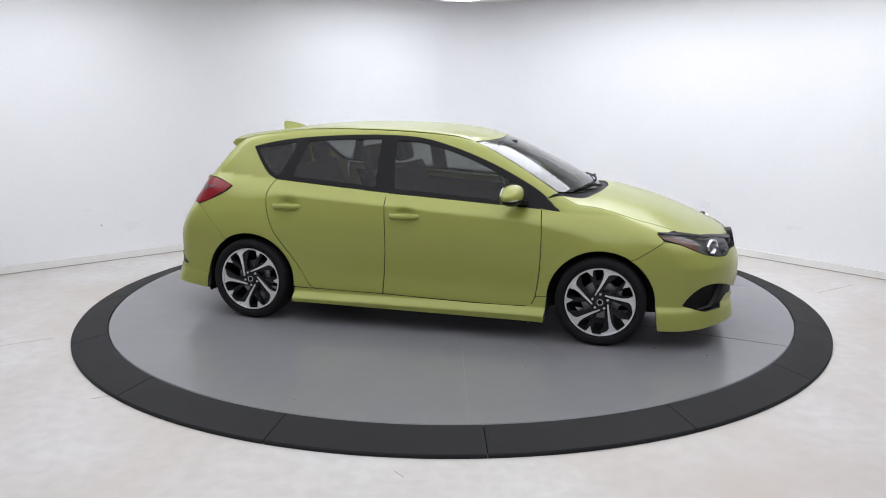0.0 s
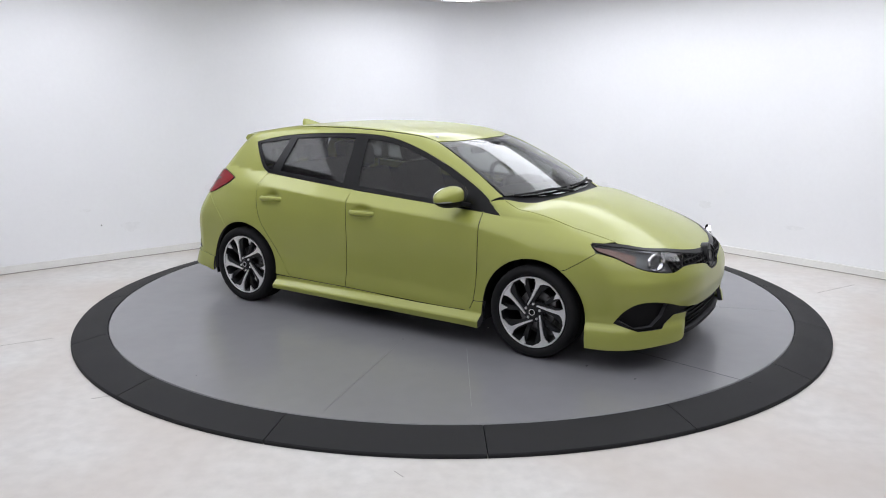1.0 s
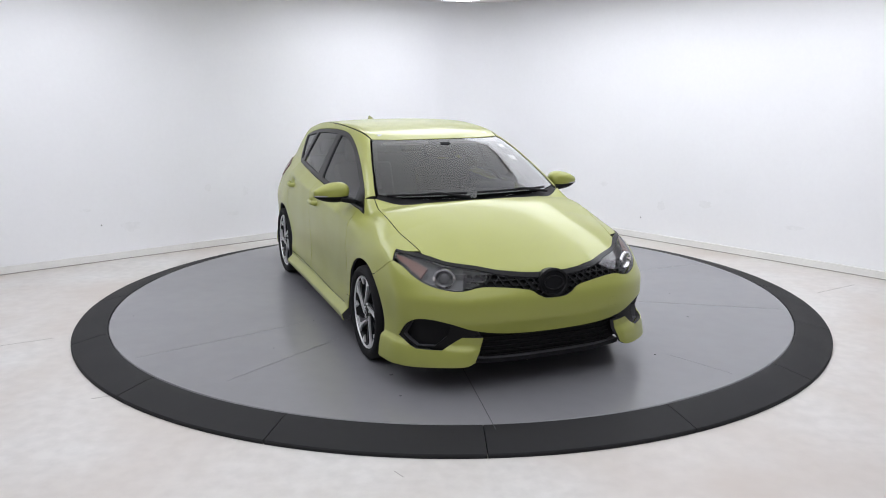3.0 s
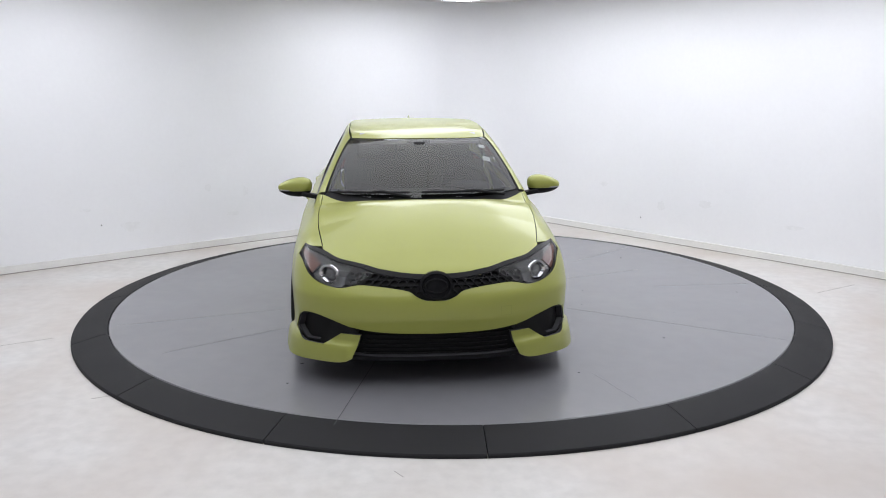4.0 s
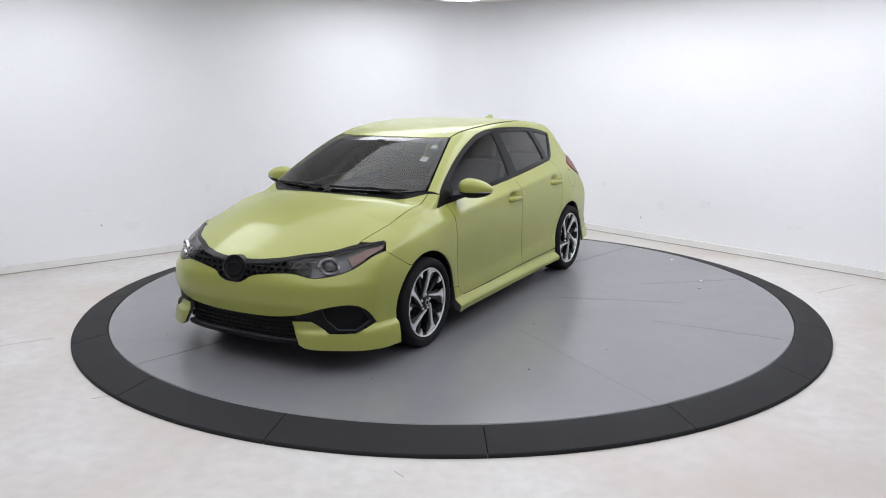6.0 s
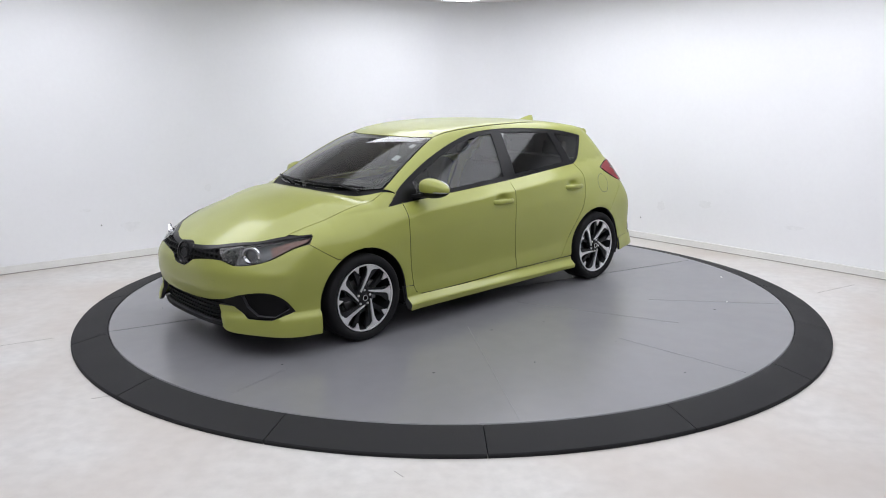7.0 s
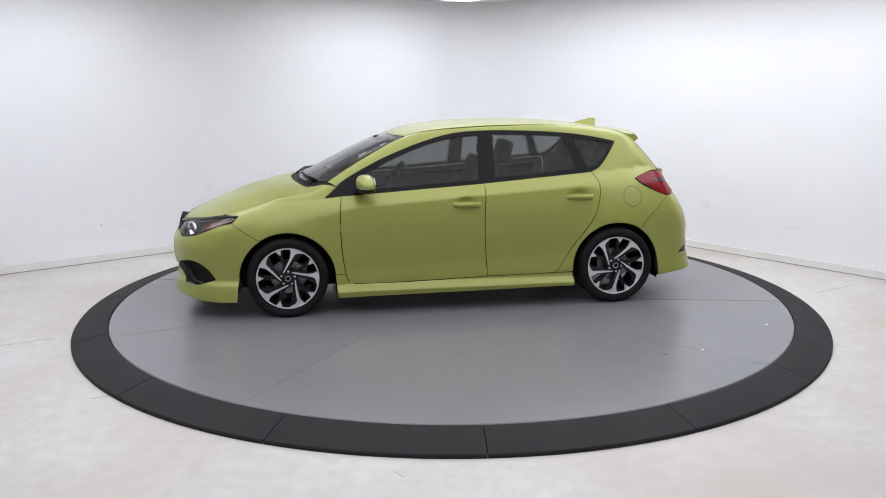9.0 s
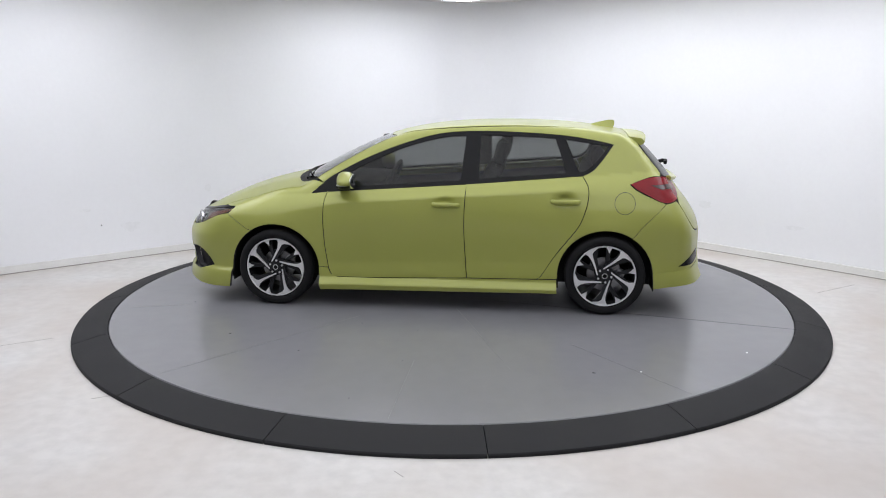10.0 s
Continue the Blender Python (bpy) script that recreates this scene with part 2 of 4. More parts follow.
    for x0, y0, x1, y1 in ((-3.6, -1.5, -2.9, -1.09), (2.73, 0.07, 2.99, -0.11), (3.25, 0.18, 3.7, 0.45), (-2.12, -2.22, -2.02, -2.17), (-0.27, -3.1, -0.22, -3.16)):
        d = Vector((x1 - x0, y1 - y0, 0))
        m = Matrix.Translation(((x0 + x1) / 2, (y0 + y1) / 2, 0.0008)) @ Matrix.Rotation(math.atan2(d.y, d.x), 4, "Z")
        part("crack", box(d.length, 0.004, 0.001, m), CRACK, base, smooth=False)


build_room()


def ceiling_light(w, d, glow, name, label, group):
    """A flat surface-mounted panel: a white frame and a glowing diffuser."""
    root = new(name)
    bm = bmesh.new()
    e = 0.012
    for x, y, sx, sy in ((0, d / 2 - e / 2, w, e), (0, -d / 2 + e / 2, w, e), (w / 2 - e / 2, 0, e, d - 2 * e), (-w / 2 + e / 2, 0, e, d - 2 * e)):
        bmesh.ops.create_cube(bm, size=1, matrix=pose(x, y, -0.02) @ Matrix.Diagonal((sx, sy, 0.04, 1)))
    part("frame", bm, CEIL, root, smooth=False)
    part("diffuser", box(w, d, 0.012, pose(0, 0, -0.046)), glow, root, "glowing white diffuser", smooth=False)
    return tagged(root, label, "ceiling light", group)


def hang(one, spots):
    for k, (u, v, turn) in enumerate(spots):
        at = room(u, v, ROOM_H - 0.001)
        m = pose(at.x, at.y, at.z, 0, 0, turn)
        if k == 0:
            one.matrix_basis = m
        else:
            copy_thing(one, m)


# bright panels along the back walls; one stretch of them is empty
hang(ceiling_light(1.08, 1.30, LIGHT, "ceiling_light", "white ceiling light panel with glowing diffuser", "ceiling lights along the back walls"),
     [(u, 1.30, 38.7) for u in (1.45, 2.54, 5.4, 6.5)] + [(1.30, v, 131.75) for v in (2.60, 3.70, 4.80, 5.90)])
# an even field of wide diffusers over the whole middle of the room
hang(ceiling_light(1.62, 1.66, FIELD, "light_field", "wide even white ceiling diffuser panel", "ceiling diffusers over the platform"),
     [(2.82 + 1.621 * i, 2.80 + 1.664 * j, 38.7) for i in range(4) for j in range(4)])


# ---------------------------------------------------------------- the turning platform
def build_platform():
    disc = new("turntable")
    R = 2.722
    prof = [(0.0, DECK), (0.8, DECK), (1.6, DECK), (R - 0.006, DECK), (R, DECK - 0.006), (R, 0.012), (0.0, 0.012)]
    bm = turned([(r, z) for r, z in prof], Matrix.Rotation(radians(90), 4, "X"), 160)
    part("deck", bm, DECKM, disc, "grey glossy epoxy deck", sharp=25)
    rnd = random.Random(4)
    # straight joints and scratches in the coat, thin dark strips
    for x0, y0, x1, y1, w in ((-0.4, 0.28, -2.69, 0.81, 0.005), (0.5, -0.37, 2.66, -0.86, 0.005), (-0.12, 0.55, -0.6, 1.85, 0.003), (0.6, 0.83, 1.55, 2.2, 0.003),
                              (0.9, -1.23, 1.42, -2.05, 0.004), (-1.0, 1.33, -1.66, 2.13, 0.003), (0.45, -1.4, 0.77, -2.55, 0.0025), (2.05, 0.69, 2.5, 0.83, 0.003), (0.02, 1.76, 0.01, 2.68, 0.0025)):
        d = Vector((x1 - x0, y1 - y0, 0))
        m = Matrix.Translation(((x0 + x1) / 2, (y0 + y1) / 2, DECK + 0.0006)) @ Matrix.Rotation(math.atan2(d.y, d.x), 4, "Z")
        part("coat_joint", box(d.length, w * 0.8, 0.001, m), SEAM if w > 0.0045 else FAINT, disc, "dark hairline joint in the coat", smooth=False)
    for _ in range(26):
        a, r = rnd.uniform(0, 6.28), 2.6 * math.sqrt(rnd.uniform(0.1, 1))
        s = rnd.uniform(0.004, 0.011)
        bm = box(s * rnd.uniform(1, 2.5), s, 0.002, pose(r * math.cos(a), r * math.sin(a), DECK + 0.001, 0, 0, rnd.uniform(0, 180)))
        part("speck", bm, CHIP if rnd.random() < 0.2 else SEAM, disc, smooth=False)
    tagged(disc, "round grey epoxy turntable with hairline joints", "turntable")
    # sixteen rubber ramp pieces lie round it and stand still
    r0, r1 = 2.726, 2.976
    me = bpy.data.meshes.new("ramp_segment")
    n, half = 12, radians(11.25) - 0.0009
    bm = bmesh.new()
    cols = []
    for i in range(n + 1):
        a = -half + 2 * half * i / n
        cols.append([bm.verts.new((r * math.cos(a), r * math.sin(a), z)) for r, z in
                     ((r0, 0), (r0, DECK - 0.004), (r0 + 0.006, DECK), (r0 + 0.05, DECK - 0.003), (r1 - 0.006, 0.022), (r1, 0.014), (r1, 0))])
    for a, b in zip(cols, cols[1:]):
        for k in range(7):
            bm.faces.new((a[k], a[(k + 1) % 7], b[(k + 1) % 7], b[k]))
    bm.faces.new(cols[0]), bm.faces.new(cols[-1][::-1])
    one = part("ramp_segment", bm, RUBBER, None, sharp=25)
    for s in (-0.55, 0.0, 0.55):
        part("screw_cap", turned([(0, 0.004), (0.012, 0.003), (0.014, 0), (0, 0)], pose(2.80 * math.cos(half * s), 2.80 * math.sin(half * s), 0.0545, 90, 0, 0), 12), PLASTIC, one)
    tagged(one, "black rubber ramp segment around the turntable", "ramp", "ramp segments round the turntable")
    one.matrix_basis = pose(0, 0, 0, 0, 0, -86.4 + 11.25)
    for k in range(1, 16):
        copy_thing(one, pose(0, 0, 0, 0, 0, -86.4 + 11.25 + 22.5 * k))
    return disc


turntable = build_platform()


# ---------------------------------------------------------------- the car's skin
# The body is one smooth form: what lies inside the side, top, front and rear limits, with rounded edges between them.
# x runs forward, y to the car's left, z up from the platform; the axles stand at x = 1.3 and -1.3.
class Curve:
    """A smooth curve through a few stations."""
    def __init__(self, *knots):
        self.x, self.y = np.array([k[0] for k in knots], float), np.array([k[1] for k in knots], float)
        d = np.diff(self.y) / np.diff(self.x)
        self.m = np.concatenate([[d[0]], (d[1:] + d[:-1]) / 2 * (d[1:] * d[:-1] > 0), [d[-1]]])

    def __call__(self, v):
        v = np.clip(v, self.x[0], self.x[-1])
        i = np.clip(np.searchsorted(self.x, v) - 1, 0, len(self.x) - 2)
        h = self.x[i + 1] - self.x[i]
        t = (v - self.x[i]) / h
        return ((2 * t**3 - 3 * t**2 + 1) * self.y[i] + (t**3 - 2 * t**2 + t) * h * self.m[i]
                + (3 * t**2 - 2 * t**3) * self.y[i + 1] + (t**3 - t**2) * h * self.m[i + 1])


FLANK = Curve((0.0, 0.855), (0.18, 0.868), (0.28, 0.876), (0.40, 0.868), (0.6, 0.876), (0.74, 0.880), (0.85, 0.871), (1.0, 0.846))
LOW = Curve((-2.2, 0.86), (-1.9, 0.935), (-1.5, 0.985), (-1.25, 1.0), (0, 0.995), (1.3, 1.0), (1.55, 0.99), (1.83, 0.955), (2.2, 0.87))
HIGH = Curve((-2.2, 0.66), (-1.8, 0.81), (-1.5, 0.89), (-1.345, 0.917), (-0.6, 0.985), (0, 1.0), (1.0, 0.995), (1.3, 0.98), (1.65, 0.94), (2.2, 0.85))
ROOF = Curve((-1.9, 1.26), (-1.66, 1.325), (-1.54, 1.352), (-1.29, 1.396), (-1.05, 1.425), (-0.56, 1.446), (-0.3, 1.444), (0.0, 1.427), (0.2, 1.402), (0.4, 1.368), (0.6, 1.34))
HOOD = Curve((0.9, 0.95), (1.22, 0.99), (1.36, 0.977), (1.66, 0.90), (1.91, 0.802), (2.05, 0.735), (2.14, 0.69), (2.25, 0.62))
NOSE = Curve((0.1, 2.17), (0.2, 2.195), (0.36, 2.205), (0.45, 2.22), (0.55, 2.215), (0.61, 2.195), (0.66, 2.18), (0.70, 2.16), (0.78, 2.08))
TAIL = Curve((0.1, -2.09), (0.2, -2.11), (0.32, -2.10), (0.43, -2.085), (0.57, -2.085), (0.69, -2.06), (0.80, -1.998), (0.94, -1.89), (1.05, -1.815), (1.30, -1.59), (1.42, -1.47))
HANDLES = ((-0.075, 0.85), (-0.985, 0.885))


def belt(x):
    return 0.90 + (1.0 - x) * 0.0705


def smax(a, b, k):
    h = np.maximum(k - np.abs(a - b), 0) / k
    return np.maximum(a, b) + h * h * k / 4


def skin(P):
    """Below zero inside the car's outer form, above it outside."""
    x, y, z = P[..., 0], np.abs(P[..., 1]), P[..., 2]
    zb = belt(x)
    v = z / zb
    s = np.clip((v - 0.60) / 0.40, 0, 1)
    s = s * s * (3 - 2 * s)
    wide = LOW(x) * (1 - s) + HIGH(x) * s
    dz = np.maximum(z - zb, 0)
    # a sharp shoulder crease under the windows, softer on fender and quarter
    soft_k = 0.010 + 0.075 * np.clip((x - 0.75) / 0.5, 0, 1) + 0.05 * np.clip((-1.0 - x) / 0.3, 0, 1)
    vv = np.minimum(v, 1)
    flank = -smax(-FLANK(vv), -(0.778 + (1 - vv) * 1.0), soft_k)
    side = flank * wide - 0.42 * dz - 0.25 * dz * dz
    for hub in (1.3, -1.3):
        r = np.hypot(x - hub, z - 0.3)
        side = side + 0.007 * np.exp(-((r - 0.37) / 0.07) ** 2)
    for hx, hz in HANDLES:
        side = side - 0.030 * np.exp(-((x - hx) / 0.060) ** 2 - ((z - hz - 0.004) / 0.030) ** 2)
    xs = x + 0.42 * y * y
    screen = 0.985 + (1.22 - xs) * 0.482 + 0.022 * np.clip(1 - ((xs - 0.84) / 0.4) ** 2, 0, 1)
    roof = ROOF(x) - 0.003 - 0.018 * (y / 0.55) ** 2.5
    green = -smax(-screen, -roof, 0.05)
    drop = np.clip((x - 1.0) / 0.5, 0, 1) * 0.06 + 0.03
    hood = HOOD(x) - drop * (y / 0.68) ** 2.2 + 0.004 * np.exp(-((y - 0.43) / 0.1) ** 2) * np.clip((x - 0.95) / 0.3, 0, 1) * np.clip((2.0 - x) / 0.3, 0, 1)
    top = (z - smax(hood, green, 0.012)) * 0.92
    front = x - NOSE(z) + (0.62 + np.clip(z - 0.55, 0, 0.3)) * y ** 3.4
    rear = TAIL(z) + 0.08 * (y / 0.6) ** 2.6 - x
    g = smax(y - side, top, 0.05)
    g = smax(g, front, 0.07)
    return smax(g, rear, 0.09)


def slope(P):
    e = 2e-3
    n = np.stack([skin(P + np.eye(3)[k] * e) - skin(P - np.eye(3)[k] * e) for k in range(3)], -1)
    return n / np.maximum(np.linalg.norm(n, axis=-1, keepdims=True), 1e-9)


class Chart:
    """Two measures on the skin: rays from a core line meet the skin at one place each."""
    def __init__(self, ray, back):
        self.ray, self.back = ray, back

    def place(self, uv):
        uv = np.asarray(uv, float)
        o, d = self.ray(uv[:, 0], uv[:, 1])
        lo, hi = np.zeros(len(uv)), np.full(len(uv), 1.7)
        for _ in range(34):
            mid = (lo + hi) / 2
            inside = skin(o + d * mid[:, None]) < 0
            lo, hi = np.where(inside, mid, lo), np.where(inside, hi, mid)
        return o + d * lo[:, None]

    def measure_of(self, P):
        P = np.asarray(P, float)
        return np.stack(self.back(P[:, 0], P[:, 1], P[:, 2]), -1)


def cols(*c):
    return np.stack(np.broadcast_arrays(*c), -1).astype(float)


SIDE = Chart(lambda x, z: (cols(x, 0 * x, z), cols(0 * x, 1 + 0 * x, 0 * x)), lambda x, y, z: (x, z))
ABOVE = Chart(lambda x, y: (cols(x, y, 0.5 + 0 * x), cols(0 * x, 0 * x, 1 + 0 * x)), lambda x, y, z: (x, y))
AXIAL = Chart(lambda x, a: (cols(x, 0 * x, 0.45 + 0 * x), cols(0 * x, np.cos(a / 0.8), np.sin(a / 0.8))), lambda x, y, z: (x, np.arctan2(z - 0.45, y) * 0.8))
BOW = Chart(lambda a, z: (cols(1.2 + 0 * a, 0 * a, z), cols(np.cos(a / 0.95), np.sin(a / 0.95), 0 * a)), lambda x, y, z: (np.arctan2(y, x - 1.2) * 0.95, z))
STERN = Chart(lambda a, z: (cols(-1.1 + 0 * a, 0 * a, z), cols(-np.cos(a / 0.95), np.sin(a / 0.95), 0 * a)), lambda x, y, z: (np.arctan2(y, -1.1 - x) * 0.95, z))


def on_side(*pts):
    return SIDE.place(pts)


def on_top(*pts):
    return ABOVE.place(pts)


def bend(pts, corners=(), n=6):
    """A soft line through the points, open, sharp at the corners named."""
    P = np.asarray(pts, float)
    out = []
    for i in range(len(P) - 1):
        a = P[i - 1] if i > 0 and i not in corners else P[i]
        d = P[i + 2] if i + 2 < len(P) and i + 1 not in corners else P[i + 1]
        for k in range(n):
            t = k / n
            m0, m1 = (P[i + 1] - a) / 2, (d - P[i]) / 2
            out.append((2 * t**3 - 3 * t**2 + 1) * P[i] + (t**3 - 2 * t**2 + t) * m0 + (3 * t**2 - 2 * t**3) * P[i + 1] + (t**3 - t**2) * m1)
    out.append(P[-1])
    return np.array(out)


def clean(loop):
    keep = [loop[0]]
    for q in loop[1:]:
        if np.hypot(*(q - keep[-1])) > 1.5e-3:
            keep.append(q)
    if np.hypot(*(keep[0] - keep[-1])) < 1.5e-3:
        keep.pop()
    return np.array(keep)


def area(loop):
    x, y = loop[:, 0], loop[:, 1]
    return 0.5 * float(np.sum(x * np.roll(y, -1) - np.roll(x, -1) * y))


def inset(loop, d):
    """The loop moved inwards by d (outwards below zero)."""
    if area(loop) < 0:
        loop = loop[::-1]
    e = np.roll(loop, -1, 0) - loop
    e /= np.maximum(np.linalg.norm(e, axis=1, keepdims=True), 1e-9)
    n = np.stack([-e[:, 1], e[:, 0]], -1)
    m = n + np.roll(n, 1, 0)
    m /= np.maximum(np.sum(m * m, 1, keepdims=True) / 2, 0.7)
    return loop + m * d


def within(loop, pts):
    x, y = pts[:, 0][:, None], pts[:, 1][:, None]
    a, b = loop, np.roll(loop, -1, 0)
    hit = ((a[:, 1] > y) != (b[:, 1] > y)) & (x < (b[:, 0] - a[:, 0]) * (y - a[:, 1]) / (b[:, 1] - a[:, 1] + 1e-12) + a[:, 0])
    return hit.sum(1) % 2 == 1


def near(loop, pts):
    a, b = loop, np.roll(loop, -1, 0)
    ab = b - a
    t = np.clip(((pts[:, None] - a) * ab).sum(-1) / np.maximum((ab * ab).sum(-1), 1e-12), 0, 1)
    return np.linalg.norm(pts[:, None] - (a + ab * t[..., None]), axis=-1).min(1)


def sheet_mesh(chart, loops, step, off, rim, gap):
    from_loops = [inset(clean(np.asarray(l, float)), gap if i == 0 else -gap) for i, l in enumerate(loops)]
    pts, edges, dense = [], [], []
    for l in from_loops:
        d = []
        for a, b in zip(l, np.roll(l, -1, 0)):
            n = max(1, int(np.hypot(*(b - a)) / (step * 0.8)))
            d += [a + (b - a) * k / n for k in range(n)]
        d = np.array(d)
        dense.append(d)
        s = len(pts)
        pts += list(d)
        edges += [(s + k, s + (k + 1) % len(d)) for k in range(len(d))]
    lo, hi = dense[0].min(0), dense[0].max(0)
    gx, gy = np.meshgrid(np.arange(lo[0] + step / 2, hi[0], step), np.arange(lo[1] + step / 2, hi[1], step))
    gx = gx + (np.arange(gx.shape[0]) % 2)[:, None] * step / 2
    grid = np.stack([gx.ravel(), gy.ravel()], -1)
    ok = within(dense[0], grid)
    for h in dense[1:]:
        ok &= ~within(h, grid)
    grid = grid[ok]
    for d in dense:
        if len(grid):
            grid = grid[near(d, grid) > step * 0.45]
    pts += list(grid)
    vs, _, fs, *_ = delaunay_2d_cdt([Vector(p) for p in pts], edges, [], 0, 1e-6)
    uv = np.array([tuple(v) for v in vs])
    tri = np.array([f for f in fs if len(f) == 3])
    mid = uv[tri].mean(1)
    ok = within(dense[0], mid)
    for h in dense[1:]:
        ok &= ~within(h, mid)
    tri = tri[ok]
    P = chart.place(uv)
    N = slope(P)
    cr = np.cross(P[tri[:, 1]] - P[tri[:, 0]], P[tri[:, 2]] - P[tri[:, 0]])
    flip = (cr * N[tri[:, 0]]).sum(1) < 0
    tri[flip] = tri[flip][:, ::-1]
    if callable(off):
        # the raised form has normals of its own
        P = P + N * off(P)[:, None]
        cr = np.cross(P[tri[:, 1]] - P[tri[:, 0]], P[tri[:, 2]] - P[tri[:, 0]])
        N = np.zeros_like(P)
        for k in range(3):
            np.add.at(N, tri[:, k], cr)
        N /= np.maximum(np.linalg.norm(N, axis=1, keepdims=True), 1e-12)
    else:
        P = P + N * off
    verts, norms, faces = list(P), list(N), [tuple(map(int, t)) for t in tri]
    folds = []
    if rim:
        count = {}
        for t in faces:
            for k in range(3):
                count[(t[k], t[(k + 1) % 3])] = 1
        border = [e for e in count if (e[1], e[0]) not in count]
        for a, b in border:
            w = np.cross(P[b] - P[a], N[a])
            w /= max(np.linalg.norm(w), 1e-9)
            s = len(verts)
            # a small rounded lip, then the fold inwards
            lip = min(rim, 0.004)
            verts += [P[a], P[b], P[b] - N[b] * lip, P[a] - N[a] * lip, P[b] - N[b] * rim, P[a] - N[a] * rim]
            norms += [w * 0.8 + N[a] * 0.6, w * 0.8 + N[b] * 0.6, w, w, w, w]
            faces.append((s + 1, s, s + 3, s + 2))
            if rim > lip:
                folds.append((s + 2, s + 3, s + 5, s + 4))
    return np.array(verts), np.array(norms), faces + folds, len(folds)


def panel(name, chart, loops, mat, parent, label="", step=0.024, off=0.0, rim=0.018, gap=0.0031, both=True):
    """A panel of the skin inside a loop (and outside the holes), on the left and, mirrored, on the right."""
    v, n, f, folds = sheet_mesh(chart, loops, step, off, rim, gap)
    made = [mesh_object(name, v, f, mat, parent if not isinstance(parent, tuple) else parent[0], True, label, n)]
    if both:
        flip = np.array([1, -1, 1])
        made.append(mesh_object(name, v * flip, [t[::-1] for t in f], mat, parent if not isinstance(parent, tuple) else parent[1], True, label, n * flip))
    for ob in made:
        # the fold behind the edge is coloured dark, as shade in the panel gaps
        if folds:
            ob.data.materials.append(SEAM)
            ob.data.polygons.foreach_set("material_index", [0] * (len(f) - folds) + [1] * folds)
    return made


def mirrored(loop):
    """A loop's left half, from the middle line out and back to it, closed by its mirror image."""
    r = loop[::-1] * np.array([-1, 1])
    return np.concatenate([loop, r])


def mirrored_y(loop):
    r = loop[::-1] * np.array([1, -1])
    return np.concatenate([loop, r])


def arch(hub, a0, a1, r=0.352, n=18):
    return [(hub + r * 1.02 * math.cos(a), 0.303 + r * math.sin(a)) for a in [radians(a0 + (a1 - a0) * k / n) for k in range(n + 1)]]


